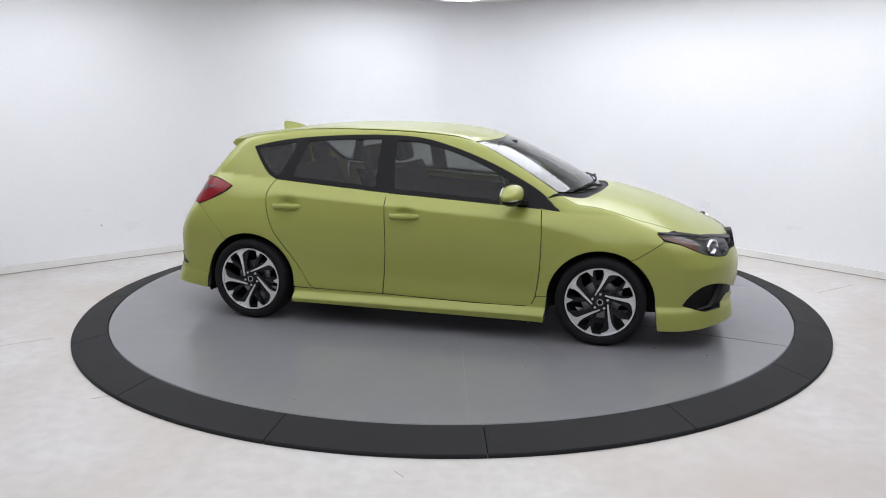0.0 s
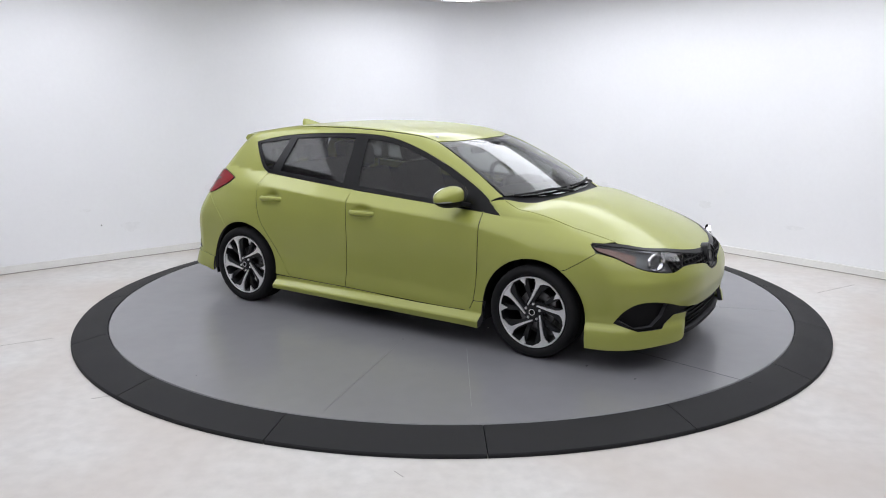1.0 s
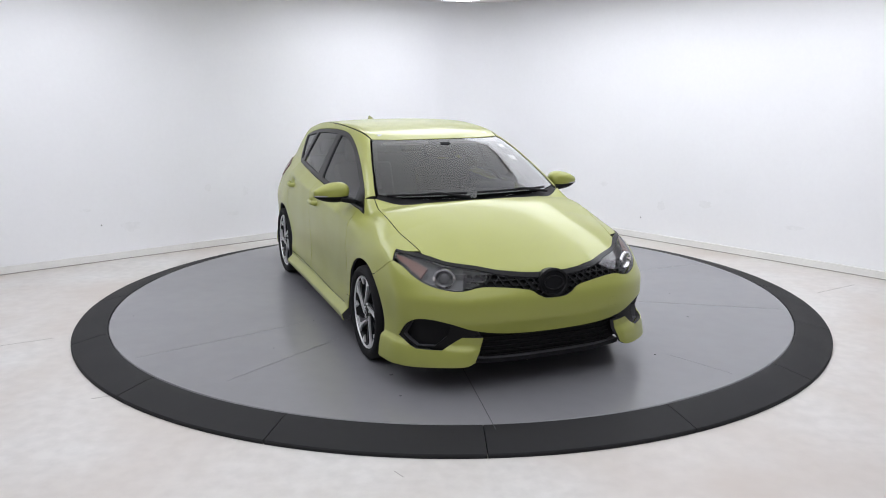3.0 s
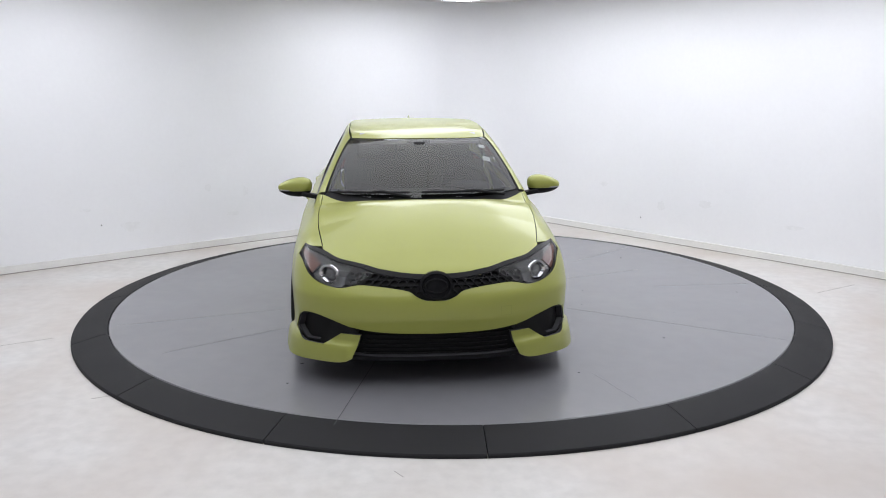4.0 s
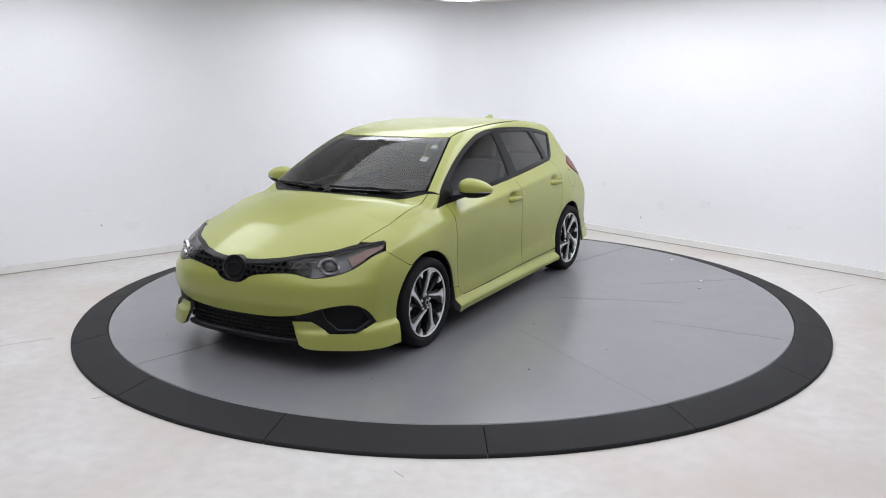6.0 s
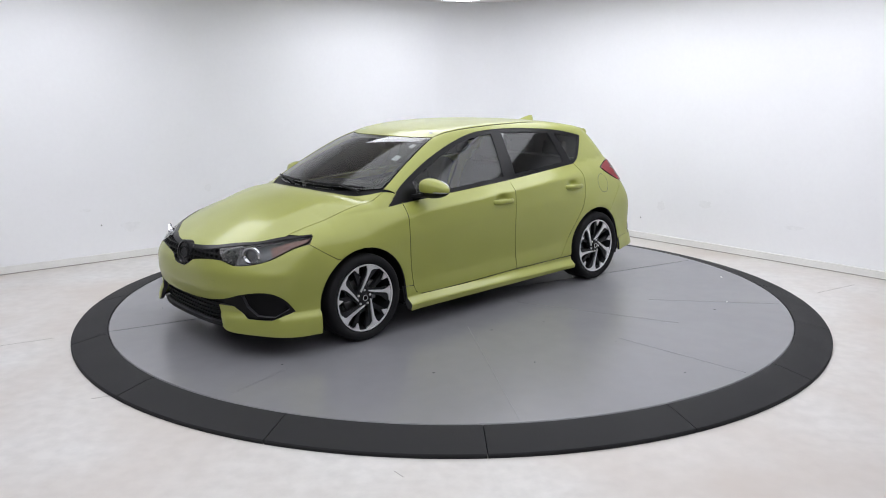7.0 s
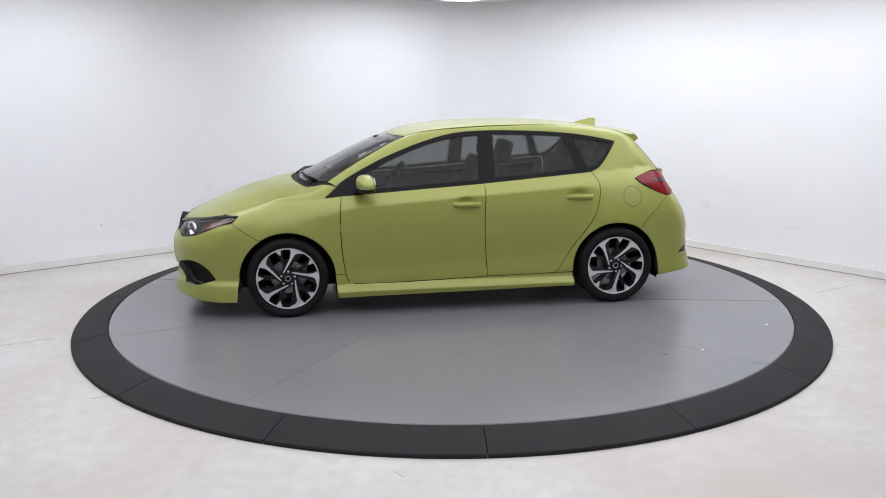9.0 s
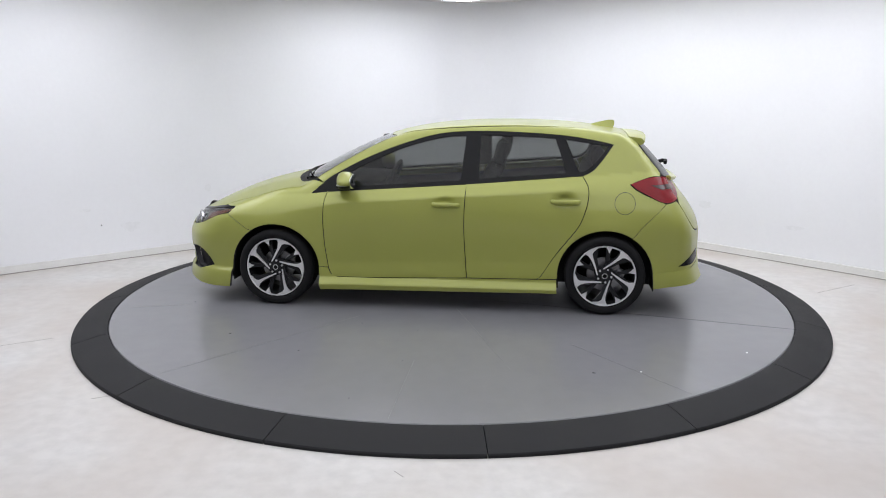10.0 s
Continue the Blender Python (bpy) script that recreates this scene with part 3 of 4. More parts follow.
def build_car():
    car = new("car")
    S = lambda pts: AXIAL.measure_of(on_side(*pts))
    settle = lambda pts, side: np.array([on_side((p[0], p[2]))[0] if side(p) else p for p in pts])
    B = lambda *pts: BOW.measure_of(settle(pts, lambda p: p[0] < 1.87))
    T = lambda *pts: STERN.measure_of(settle(pts, lambda p: p[0] > -1.765))

    # shared lines
    sill = [(0.862, 0.318), (0.835, 0.262), (0.775, 0.245), (0.4, 0.245), (-0.243, 0.262)]
    front_gap = [(0.862, 0.318), (0.885, 0.48), (0.895, 0.68), (0.891, 0.82), (0.878, 0.918)]
    mid_gap = [(-0.243, 0.262), (-0.229, 0.45), (-0.219, 0.68), (-0.231, 0.99)]
    rear_gap = [(-0.76, 0.268), (-0.815, 0.292), (-0.928, 0.468), (-1.03, 0.60), (-1.10, 0.70), (-1.148, 0.83), (-1.162, 0.93), (-1.152, 0.99), (-1.115, 1.054)]
    dlo_low = [(1.01, 0.897), (0.878, 0.912), (0.394, 0.946), (-0.231, 0.988), (-0.929, 1.043), (-1.12, 1.057)]
    dlo_back = [(-1.12, 1.057), (-1.19, 1.092), (-1.27, 1.18), (-1.345, 1.282)]
    dlo_top = [(-1.345, 1.282), (-1.17, 1.319), (-0.945, 1.350), (-0.632, 1.371), (-0.275, 1.378), (0.0, 1.357), (0.26, 1.289), (0.484, 1.208), (0.658, 1.130), (0.837, 1.035), (0.951, 0.95), (1.01, 0.897)]

    # fenders
    hood_line = [(1.0, 0.70), (1.25, 0.712), (1.5, 0.70), (1.76, 0.66)]
    hood_3d = on_top(*bend(hood_line, (), 10))
    lamp_top = [(1.76, 0.67, 0.76), (1.70, 0.73, 0.773), (1.648, 0.79, 0.775)]
    seam_f = bend([(1.70, 0.727), (1.62, 0.672), (1.525, 0.612)], (), 6)
    seam_b = bend([(-1.742, 0.854), (-1.66, 0.772), (-1.575, 0.69), (-1.513, 0.612)], (), 6)
    fender = np.concatenate([
        bend(S(front_gap), (), 4), bend(S([(0.878, 0.912), (1.01, 0.897)]), (), 3), bend(S([(1.01, 0.897), (0.951, 0.95), (0.915, 0.978)]), (), 3),
        AXIAL.measure_of(hood_3d), bend(S([(x, z) for x, y, z in lamp_top[1:]]), (), 3),
        S(seam_f), S(arch(1.3, 58, 176)), S([(0.935, 0.322)])])
    fl, fr = panel("front_fender", AXIAL, [fender], PAINT, car)

    # doors, with the handles as their own parts
    fd = np.concatenate([bend(front_gap, (), 4)[::-1], bend(sill, (0,), 4), bend(mid_gap, (), 4), [(-0.231, 0.985), (0.394, 0.944), (0.878, 0.911)]])
    fdoors = panel("front_door", SIDE, [fd], PAINT, car, step=0.013)
    rd = np.concatenate([bend(mid_gap, (), 4)[::-1], [(-0.5, 0.264)], bend(rear_gap, (), 5), [(-0.929, 1.040), (-0.231, 0.986)]])
    rdoors = panel("rear_door", SIDE, [rd], PAINT, car, step=0.013)
    for doors, (hx, hz) in ((fdoors, HANDLES[0]), (rdoors, HANDLES[1])):
        for door, s in zip(doors, (1, -1)):
            y = float(SIDE.place([(hx + 0.11, hz)])[0, 1])
            pts = [(hx - 0.105, y - 0.012, hz - 0.014), (hx - 0.09, y + 0.018, hz - 0.014), (hx - 0.04, y + 0.032, hz - 0.012), (hx + 0.02, y + 0.034, hz - 0.011), (hx + 0.07, y + 0.024, hz - 0.012), (hx + 0.1, y - 0.006, hz - 0.013)]
            bm = tube([tuple(p) for p in bend(pts, (), 4)], 0.0150, 10)
            bm.transform(pose(0, 0, hz) @ Matrix.Diagonal((1, 1, 1.25, 1)) @ pose(0, 0, -hz))
            if s < 0:
                bm.transform(Matrix.Diagonal((1, -1, 1, 1)))
            part("door_handle", bm, PAINT, door)
    # key cylinder on the driver's door
    y = float(SIDE.place([(-0.19, 0.842)])[0, 1])
    part("lock_cap", turned([(0, 0.004), (0.011, 0.003), (0.013, 0), (0, 0)], pose(-0.155, y + 0.013, 0.84), 14), PLASTIC, fdoors[0])

    # side frame: windscreen pillar, roof rail, rear pillar and quarter panel in one pressing
    ditch = [(0.36, 0.515), (0.1, 0.535), (-0.3, 0.54), (-0.9, 0.525), (-1.3, 0.49), (-1.47, 0.47)]
    screen_edge = [(0.985, 0.685), (0.78, 0.637), (0.55, 0.577), (0.36, 0.52)]
    hatch_edge = [(-1.47, 0.47, 1.36), (-1.53, 0.545, 1.30), (-1.62, 0.60, 1.18), (-1.70, 0.645, 1.08), (-1.705, 0.66, 1.047)]
    lamp_in = [(-1.705, 0.66, 1.047), (-1.60, 0.71, 1.04), (-1.473, 0.755, 0.995), (-1.52, 0.76, 0.955), (-1.605, 0.748, 0.912), (-1.742, 0.71, 0.856)]
    quarter = np.concatenate([
        S([(0.915, 0.978)]), bend(AXIAL.measure_of(on_top(*screen_edge)), (), 4), bend(AXIAL.measure_of(on_top(*ditch)), (), 4),
        bend(S([(x, z) for x, y, z in hatch_edge]), (), 4), bend(S([(x, z) for x, y, z in lamp_in]), (2,), 4),
        S(seam_b), S(arch(-1.3, 123, -4)), S([(-0.93, 0.272), (-0.79, 0.268)]),
        bend(S(rear_gap[1:]), (), 4), bend(S(dlo_back), (), 4), bend(S(dlo_top), (0, 11), 4)])
    cap = [(-1.432 + 0.078 * math.cos(a), 0.86 + 0.082 * math.sin(a)) for a in [2 * math.pi * k / 36 for k in range(36)]]
    ql, qr = panel("side_panel", AXIAL, [quarter], PAINT, car, step=0.02)
    # the round fuel flap, a hair proud, with its dark joint
    ring = S(cap)
    inner = inset(ring, 0.0035)
    v, n, f, _ = sheet_mesh(AXIAL, [ring, inner], 0.012, 0.0012, 0.0, 0.0)
    mesh_object("flap_joint", v, f, SEAM, ql, True, "", n)

    # sill below the door shuts
    panel("side_skirt", SIDE, [np.array([(0.942, 0.324), (0.866, 0.318), (0.842, 0.266), (0.79, 0.245), (0.4, 0.2435), (-0.243, 0.2595), (-0.80, 0.266), (-0.934, 0.268), (-0.942, 0.172), (-0.3, 0.163), (0.928, 0.152)])],
          PAINT, car, "lime body-coloured side skirt", off=lambda P: 0.002 + 0.052 * np.clip((0.240 - P[:, 2]) / 0.036, 0, 1) - 0.15 * np.clip(0.200 - P[:, 2], 0, 1), rim=0.05, gap=0.0016, step=0.011)
    panel("sill", SIDE, [np.array([(-0.80, 0.25), (-0.945, 0.43), (-0.95, 0.20), (0.94, 0.18), (0.945, 0.35), (0.845, 0.335), (0.80, 0.24)])], PLASTIC, car, off=-0.02, rim=0.0, gap=0)

    # hood
    edge = [(1.76, 0.66), (1.795, 0.655), (1.92, 0.58), (2.02, 0.448), (2.085, 0.295), (2.132, 0.15), (2.142, 0.0)]
    hood = np.concatenate([bend([(1.275, 0.0), (1.24, 0.3), (1.15, 0.54), (1.0, 0.70)], (), 5), hood_3d[:, :2], bend(edge, (), 4)])
    panel("hood", ABOVE, [mirrored_y(hood)], PAINT, car, both=False, rim=0.025, gap=0.0015)
    cowl = np.concatenate([bend([(1.27, 0.0), (1.235, 0.3), (1.145, 0.54), (0.997, 0.695)], (), 5), bend([(0.97, 0.66), (1.08, 0.50), (1.16, 0.3), (1.195, 0.0)], (), 5)])
    panel("cowl", ABOVE, [mirrored_y(cowl)], PLASTIC, car, "black plastic cowl under the windscreen", both=False, off=-0.012, gap=0.0)

    # windscreen and its dark printed border
    glass_line = np.concatenate([bend([(1.215, 0.0), (1.175, 0.3), (1.09, 0.51), (0.98, 0.668)], (), 5), bend([(0.98, 0.668), (0.78, 0.627), (0.55, 0.567), (0.362, 0.51)], (), 5),
                                 bend([(0.362, 0.51), (0.425, 0.35), (0.455, 0.18), (0.468, 0.0)], (), 5)])
    whole = clean(mirrored_y(glass_line))
    ws, = panel("windscreen", ABOVE, [whole], SHIELD, car, "large clear windscreen", both=False, off=-0.004, rim=0.0, gap=0.001, step=0.04)
    panel("border", ABOVE, [whole, inset(whole, 0.034)], GLOSSBLACK, ws, "black printed glass border", both=False, off=-0.007, rim=0.0, gap=0.0, step=0.03)
    for x, y, w, h in ((0.53, 0.475, 0.045, 0.05), (0.70, 0.49, 0.055, 0.06)):
        uv = np.array([(x - h / 2, y - w / 2), (x + h / 2, y - w / 2), (x + h / 2, y + w / 2), (x - h / 2, y + w / 2)])
        panel("sticker", ABOVE, [uv], PAPER, ws, "small pale paper sticker", both=False, off=-0.009, rim=0.0, gap=0.0)

    # roof
    roof_front = [(0.468, 0.0), (0.455, 0.18), (0.425, 0.35), (0.362, 0.505)]
    roof = np.concatenate([bend(roof_front, (), 4), bend([(a, b - 0.004) for a, b in ditch], (), 4), bend([(-1.47, 0.466), (-1.53, 0.3), (-1.55, 0.0)], (), 4)])
    panel("roof", ABOVE, [mirrored_y(roof)], PAINT, car, both=False, rim=0.02, gap=0.0035)
    panel("headlining", ABOVE, [np.array([(0.30, -0.46), (-1.35, -0.44), (-1.35, 0.44), (0.30, 0.46)])], LINING, car, both=False, off=-0.05, rim=0.0, step=0.08)

    # rear spoiler over the rear window
    bm = bmesh.new()
    rows = []
    for k in range(21):
        y = -0.50 + k * 0.05
        e = max(0, (abs(y) - 0.40) / 0.1)
        zt = float(ROOF(np.array([-1.50]))[0]) - 0.03 * (abs(y) / 0.55) ** 2.5
        xe = -1.635 + 0.04 * (abs(y) / 0.5) ** 2
        rows.append([bm.verts.new(p) for p in ((-1.47, y, zt + 0.004), (-1.57, y, zt - 0.002 - 0.008 * e), (xe + 0.01, y, zt - 0.012 - 0.014 * e), (xe, y, zt - 0.022 - 0.014 * e),
                                               (xe + 0.015, y, zt - 0.040 - 0.016 * e), (-1.56, y, zt - 0.065), (-1.47, y, zt - 0.04))])
    for a, b in zip(rows, rows[1:]):
        for k in range(7):
            bm.faces.new((a[k], a[(k + 1) % 7], b[(k + 1) % 7], b[k]))
    bm.faces.new(rows[0]), bm.faces.new(rows[-1][::-1])
    part("spoiler", bm, PAINT, car, "lime roof spoiler", sharp=50)

    # side windows: a black frame that fills the window line, with three panes behind it
    line = np.concatenate([bend(dlo_low, (), 4), bend(dlo_back, (), 4), bend(dlo_top, (), 4)])
    pane_f = np.concatenate([bend([(0.735, 0.955), (0.394, 0.972), (-0.185, 1.013)], (), 3), [(-0.195, 1.15), (-0.21, 1.33)], bend([(-0.21, 1.345), (0.0, 1.327), (0.25, 1.262), (0.46, 1.18), (0.63, 1.10), (0.735, 1.045)], (), 3)])
    pane_r = np.concatenate([[(-0.325, 1.025), (-0.9, 1.068), (-0.99, 1.075)], [(-0.965, 1.16), (-0.905, 1.328)], bend([(-0.905, 1.328), (-0.65, 1.343), (-0.325, 1.35)], (), 3)])
    pane_q = np.array([(-1.085, 1.083), (-1.13, 1.085), (-1.185, 1.12), (-1.25, 1.19), (-1.315, 1.275), (-1.16, 1.295), (-0.98, 1.322), (-1.03, 1.21)])
    frames = panel("window_frame", SIDE, [line, pane_f, pane_r, pane_q], GLOSSBLACK, car, "black window surround and pillars", rim=0.01, gap=0.0)
    for loop in (pane_f, pane_r, pane_q):
        panel("window_pane", SIDE, [inset(np.array(loop), -0.012)], SIDEGLASS, tuple(frames), "dark tinted side window", off=-0.009, rim=0.0, gap=0.0, step=0.05)

    # nose: bumper skin, grille, lower intake, fog lamp bezels
    top_edge = [(2.20, 0.0, 0.545), (2.20, 0.06, 0.548), (2.19, 0.11, 0.57), (2.18, 0.16, 0.60), (2.15, 0.30, 0.622), (2.10, 0.42, 0.628), (2.06, 0.50, 0.608), (2.03, 0.56, 0.606), (1.97, 0.65, 0.622),
                (1.90, 0.71, 0.65), (1.80, 0.755, 0.705), (1.70, 0.785, 0.728)]
    seam = [(x, 0.8, z) for x, z in seam_f]
    arch_front = [(1.3 + 0.36 * math.cos(a), 0.87, 0.303 + 0.352 * math.sin(a)) for a in [radians(58 - 58 * k / 8) for k in range(9)]] + [(1.668, 0.872, 0.20), (1.672, 0.872, 0.150)]
    lip = [(1.78, 0.845, 0.148), (1.90, 0.79, 0.158), (2.03, 0.66, 0.174), (2.11, 0.53, 0.184), (2.14, 0.475, 0.204)]
    jaw = [(2.155, 0.455, 0.26), (2.165, 0.435, 0.338), (2.115, 0.545, 0.340), (2.06, 0.64, 0.268), (1.96, 0.755, 0.262), (1.83, 0.834, 0.306)]
    brow = [(1.83, 0.834, 0.306), (1.885, 0.80, 0.385), (1.95, 0.755, 0.432), (2.02, 0.69, 0.440), (2.09, 0.60, 0.422), (2.15, 0.49, 0.385), (2.18, 0.35, 0.363), (2.2, 0.18, 0.352), (2.21, 0.0, 0.348)]
    half = np.concatenate([bend(B(*top_edge), (), 4), B(*seam), B(*arch_front), bend(B(*lip), (), 3), B(*jaw), bend(B(*brow), (), 4)])
    bl = panel("front_bumper", BOW, [mirrored(half)], PAINT, car, both=False, step=0.015, rim=0.03, gap=0.0006,
               off=lambda P: (0.022 * np.clip((0.290 - P[:, 2]) / 0.020, 0, 1) + 0.030 * np.clip((0.27 - P[:, 2]) / 0.11, 0, 1)) * np.clip((np.abs(P[:, 1]) - 0.42) / 0.08, 0, 1))[0]
    grille_top = [(2.17, 0.0, 0.679), (2.165, 0.15, 0.678), (2.13, 0.30, 0.697), (2.06, 0.44, 0.716), (2.03, 0.5, 0.722)]
    grille = np.concatenate([bend(B(*[(a, b, c - 0.004) for a, b, c in top_edge[:7]]), (), 3), bend(B(*grille_top[::-1]), (), 3)])
    gr = panel("grille", BOW, [mirrored(grille)], PLASTIC, car, "black honeycomb upper grille", both=False, off=-0.026, rim=0.0, gap=-0.006, step=0.03)[0]
    # honeycomb webs of the upper grille
    cells = []
    for row in range(4):
        for col in range(-14, 15):
            cells.append(((col + 0.5 * (row % 2)) * 0.046, 0.585 + row * 0.030))
    gl = mirrored(grille)
    gl = inset(clean(gl), 0.004)
    centre = np.array(cells)
    inside = within(gl, centre) & (np.hypot(centre[:, 0], centre[:, 1] - 0.62) > 0.085)
    for cu, cv in centre[inside]:
        ring_o = [(cu + 0.0265 * math.cos(a), cv + 0.0185 * math.sin(a)) for a in [math.pi / 3 * k for k in range(6)]]
        ring_i = [(cu + 0.0215 * math.cos(a), cv + 0.0140 * math.sin(a)) for a in [math.pi / 3 * k for k in range(6)]]
        P = BOW.place(np.array(ring_o + ring_i))
        N = slope(P)
        P0, P1 = P - N * 0.004, P - N * 0.026
        v, f = list(P0) + list(P1), []
        for k in range(6):
            j = (k + 1) % 6
            f += [(k, j, 6 + j, 6 + k), (6 + k, 6 + j, 18 + j, 18 + k)]
        mesh_object("grille_cell", v, f, PLASTIC, gr)
    # black strip along the hood edge, over grille and lamps
    strip_lo = [(2.17, 0.0, 0.658), (2.165, 0.12, 0.661), (2.13, 0.30, 0.681), (2.06, 0.44, 0.707), (1.96, 0.58, 0.726), (1.82, 0.70, 0.752), (1.655, 0.788, 0.774)]
    strip_hi = [(2.16, 0.0, 0.684), (2.155, 0.12, 0.685), (2.11, 0.30, 0.701), (2.04, 0.44, 0.723), (1.94, 0.58, 0.740), (1.80, 0.69, 0.766), (1.65, 0.786, 0.781)]
    strip = np.concatenate([bend(B(*strip_lo), (), 4), bend(B(*strip_hi[::-1]), (), 4)])
    panel("grille_strip", BOW, [mirrored(strip)], GLOSSBLACK, car, "black strip under the hood edge", both=False, off=0.003, rim=0.02, gap=0.0)
    # round badge, plain
    at = BOW.place([(0.0, 0.622)])[0]
    lean = Matrix.Translation((at[0] - 0.014, 0, 0.622)) @ Matrix.Rotation(radians(-90), 4, "Z") @ Matrix.Rotation(radians(12), 4, "X") @ Matrix.Diagonal((1, 1, 0.86, 1))
    badge = part("badge", turned([(0, 0.012), (0.075, 0.012), (0.082, 0.020), (0.098, 0.016), (0.102, -0.03), (0, -0.03)], lean, 40), GLOSSBLACK, car, "round black badge plate")
    bm = tube([(0.062 * math.cos(a), 0.014, 0.044 * math.sin(a)) for a in [2 * math.pi * k / 28 for k in range(29)]], 0.0052, 6)
    bm.transform(lean)
    part("badge_ring", bm, PLASTIC, badge)

    back = np.array([(0.0, 0.165), (0.35, 0.165), (0.70, 0.20), (0.74, 0.33), (0.62, 0.445), (0.40, 0.40), (0.0, 0.37)])
    panel("bumper_liner", BOW, [mirrored(back)], PLASTIC, car, "black liner behind the bumper", both=False, off=-0.085, rim=0.0, gap=0.0, step=0.04)
    low_loop = np.concatenate([bend(B((2.21, 0.0, 0.185), (2.2, 0.3, 0.188), (2.15, 0.47, 0.195)), (), 3), B((2.165, 0.435, 0.335)), bend(B((2.16, 0.47, 0.375), (2.18, 0.35, 0.358), (2.21, 0.0, 0.345)), (), 3)])
    li = panel("lower_intake", BOW, [mirrored(low_loop)], PLASTIC, car, "black lower intake", both=False, off=-0.05, rim=0.0, gap=-0.035)[0]
    for k in range(5):
        z = 0.215 + 0.028 * k
        uv = np.array([(-0.40 + 0.8 * i / 24, z) for i in range(25)])
        P = BOW.place(uv)
        N = slope(P)
        v = [p for q, m in zip(P, N) for p in (q - m * 0.034 + np.array((0, 0, 0.003)), q - m * 0.034 - np.array((0, 0, 0.003)), q - m * 0.05)]
        f = [q for i in range(24) for q in ((3 * i, 3 * i + 1, 3 * i + 4, 3 * i + 3), (3 * i + 1, 3 * i + 2, 3 * i + 5, 3 * i + 4), (3 * i + 2, 3 * i, 3 * i + 3, 3 * i + 5))]
        mesh_object("intake_bar", v, f, PLASTIC, li)
    rail = np.concatenate([bend(B((2.21, 0.0, 0.178), (2.2, 0.3, 0.18), (2.13, 0.50, 0.182)), (), 4), bend(B((2.14, 0.50, 0.21), (2.2, 0.3, 0.205), (2.21, 0.0, 0.203)), (), 4)])
    panel("front_lip", BOW, [mirrored(rail)], PLASTIC, car, "black front lip", both=False, off=-0.012, rim=0.06, gap=0.0)
    bez_out = np.concatenate([bend(B(*brow[:6]), (), 4), B((2.16, 0.452, 0.352)), B(*jaw[2:])])
    hole = np.array(B((1.88, 0.81, 0.325), (1.93, 0.77, 0.405), (2.02, 0.69, 0.424), (2.08, 0.615, 0.404), (2.06, 0.63, 0.345), (2.02, 0.68, 0.288), (1.95, 0.76, 0.280)))
    hole = inset(hole, -0.012)
    bz = panel("fog_bezel", BOW, [clean(bez_out), hole], PLASTIC, car, "black fog lamp bezel", off=-0.006, rim=0.035, gap=-0.001, step=0.015)
    panel("bezel_grid", BOW, [hole], PLASTIC, tuple(bz), off=-0.045, rim=0.0, gap=-0.004, step=0.02)
    # tow and sensor caps in the bumper skin: a thin square joint
    sq = np.array(B((2.17, 0.36, 0.50), (2.15, 0.42, 0.50), (2.15, 0.42, 0.445), (2.17, 0.36, 0.445)))
    v, n, f, _ = sheet_mesh(BOW, [sq, inset(sq, 0.002)], 0.02, 0.0006, 0.0, 0.0)
    mesh_object("cap_joint", v, f, material("joint_shade", (0.25, 0.27, 0.05), 0.6), bl, True, "", n)

    # head lamps: a black case with chrome, projector and amber side, under a clear lens
    lamp = np.concatenate([bend(B((1.648, 0.79, 0.775), (1.72, 0.755, 0.775), (1.81, 0.70, 0.761), (1.96, 0.58, 0.736), (2.06, 0.44, 0.716), (2.11, 0.35, 0.696)), (), 3),
                           bend(B((2.09, 0.43, 0.632), (2.05, 0.50, 0.612), (2.03, 0.56, 0.610), (1.97, 0.65, 0.626), (1.90, 0.71, 0.654), (1.80, 0.755, 0.709), (1.70, 0.785, 0.74)), (), 3)])
    lamps = panel("headlight", BOW, [lamp], LENS, car, "clear headlight with dark housing and amber side", off=-0.001, rim=0.02, gap=0.002, step=0.02)
    panel("lamp_case", BOW, [lamp], LAMPDARK, tuple(lamps), "black lamp housing", off=-0.045, rim=0.0, gap=-0.004, step=0.02)
    amber = np.array(B((1.672, 0.785, 0.764), (1.74, 0.74, 0.757), (1.81, 0.70, 0.742), (1.88, 0.65, 0.715), (1.905, 0.705, 0.662), (1.80, 0.757, 0.718), (1.70, 0.785, 0.747)))
    panel("amber_reflector", BOW, [amber], AMBER, tuple(lamps), "amber side reflector", off=-0.012, rim=0.012, gap=0.0, step=0.02)
    # chrome bowl and projector
    q = BOW.place(B((2.0, 0.60, 0.662)))[0]
    for s, lamp_ob in zip((1, -1), lamps):
        m = Matrix.Translation((q[0] - 0.019, s * (q[1] - 0.009), q[2] + 0.004)) @ Matrix.Rotation(s * radians(30) - radians(90), 4, "Z")
        part("bowl", turned([(0.066, 0.004), (0.066, 0.017), (0.054, 0.019), (0.042, 0.006), (0.034, -0.006), (0.0, -0.006)], m @ Matrix.Diagonal((1.0, 1, 0.86, 1)), 24), CHROME, lamp_ob, "chrome reflector bowl")
        part("projector", turned([(0, 0.018), (0.016, 0.015), (0.027, 0.009), (0.032, -0.004), (0.0, -0.004)], m, 24), LAMPGREY, lamp_ob, "round projector lens")
        m2 = Matrix.Translation((q[0] - 0.012, s * (q[1] - 0.085), q[2] + 0.004)) @ Matrix.Rotation(s * radians(20), 4, "Z")
        part("inner_case", box(0.02, 0.10, 0.034, m2, 0.004), LAMPGREY, lamp_ob, "grey inner lamp trim")

    # tail: bumper, hatch, lamps
    seam_r = [(x, 0.8, z) for x, z in seam_b]
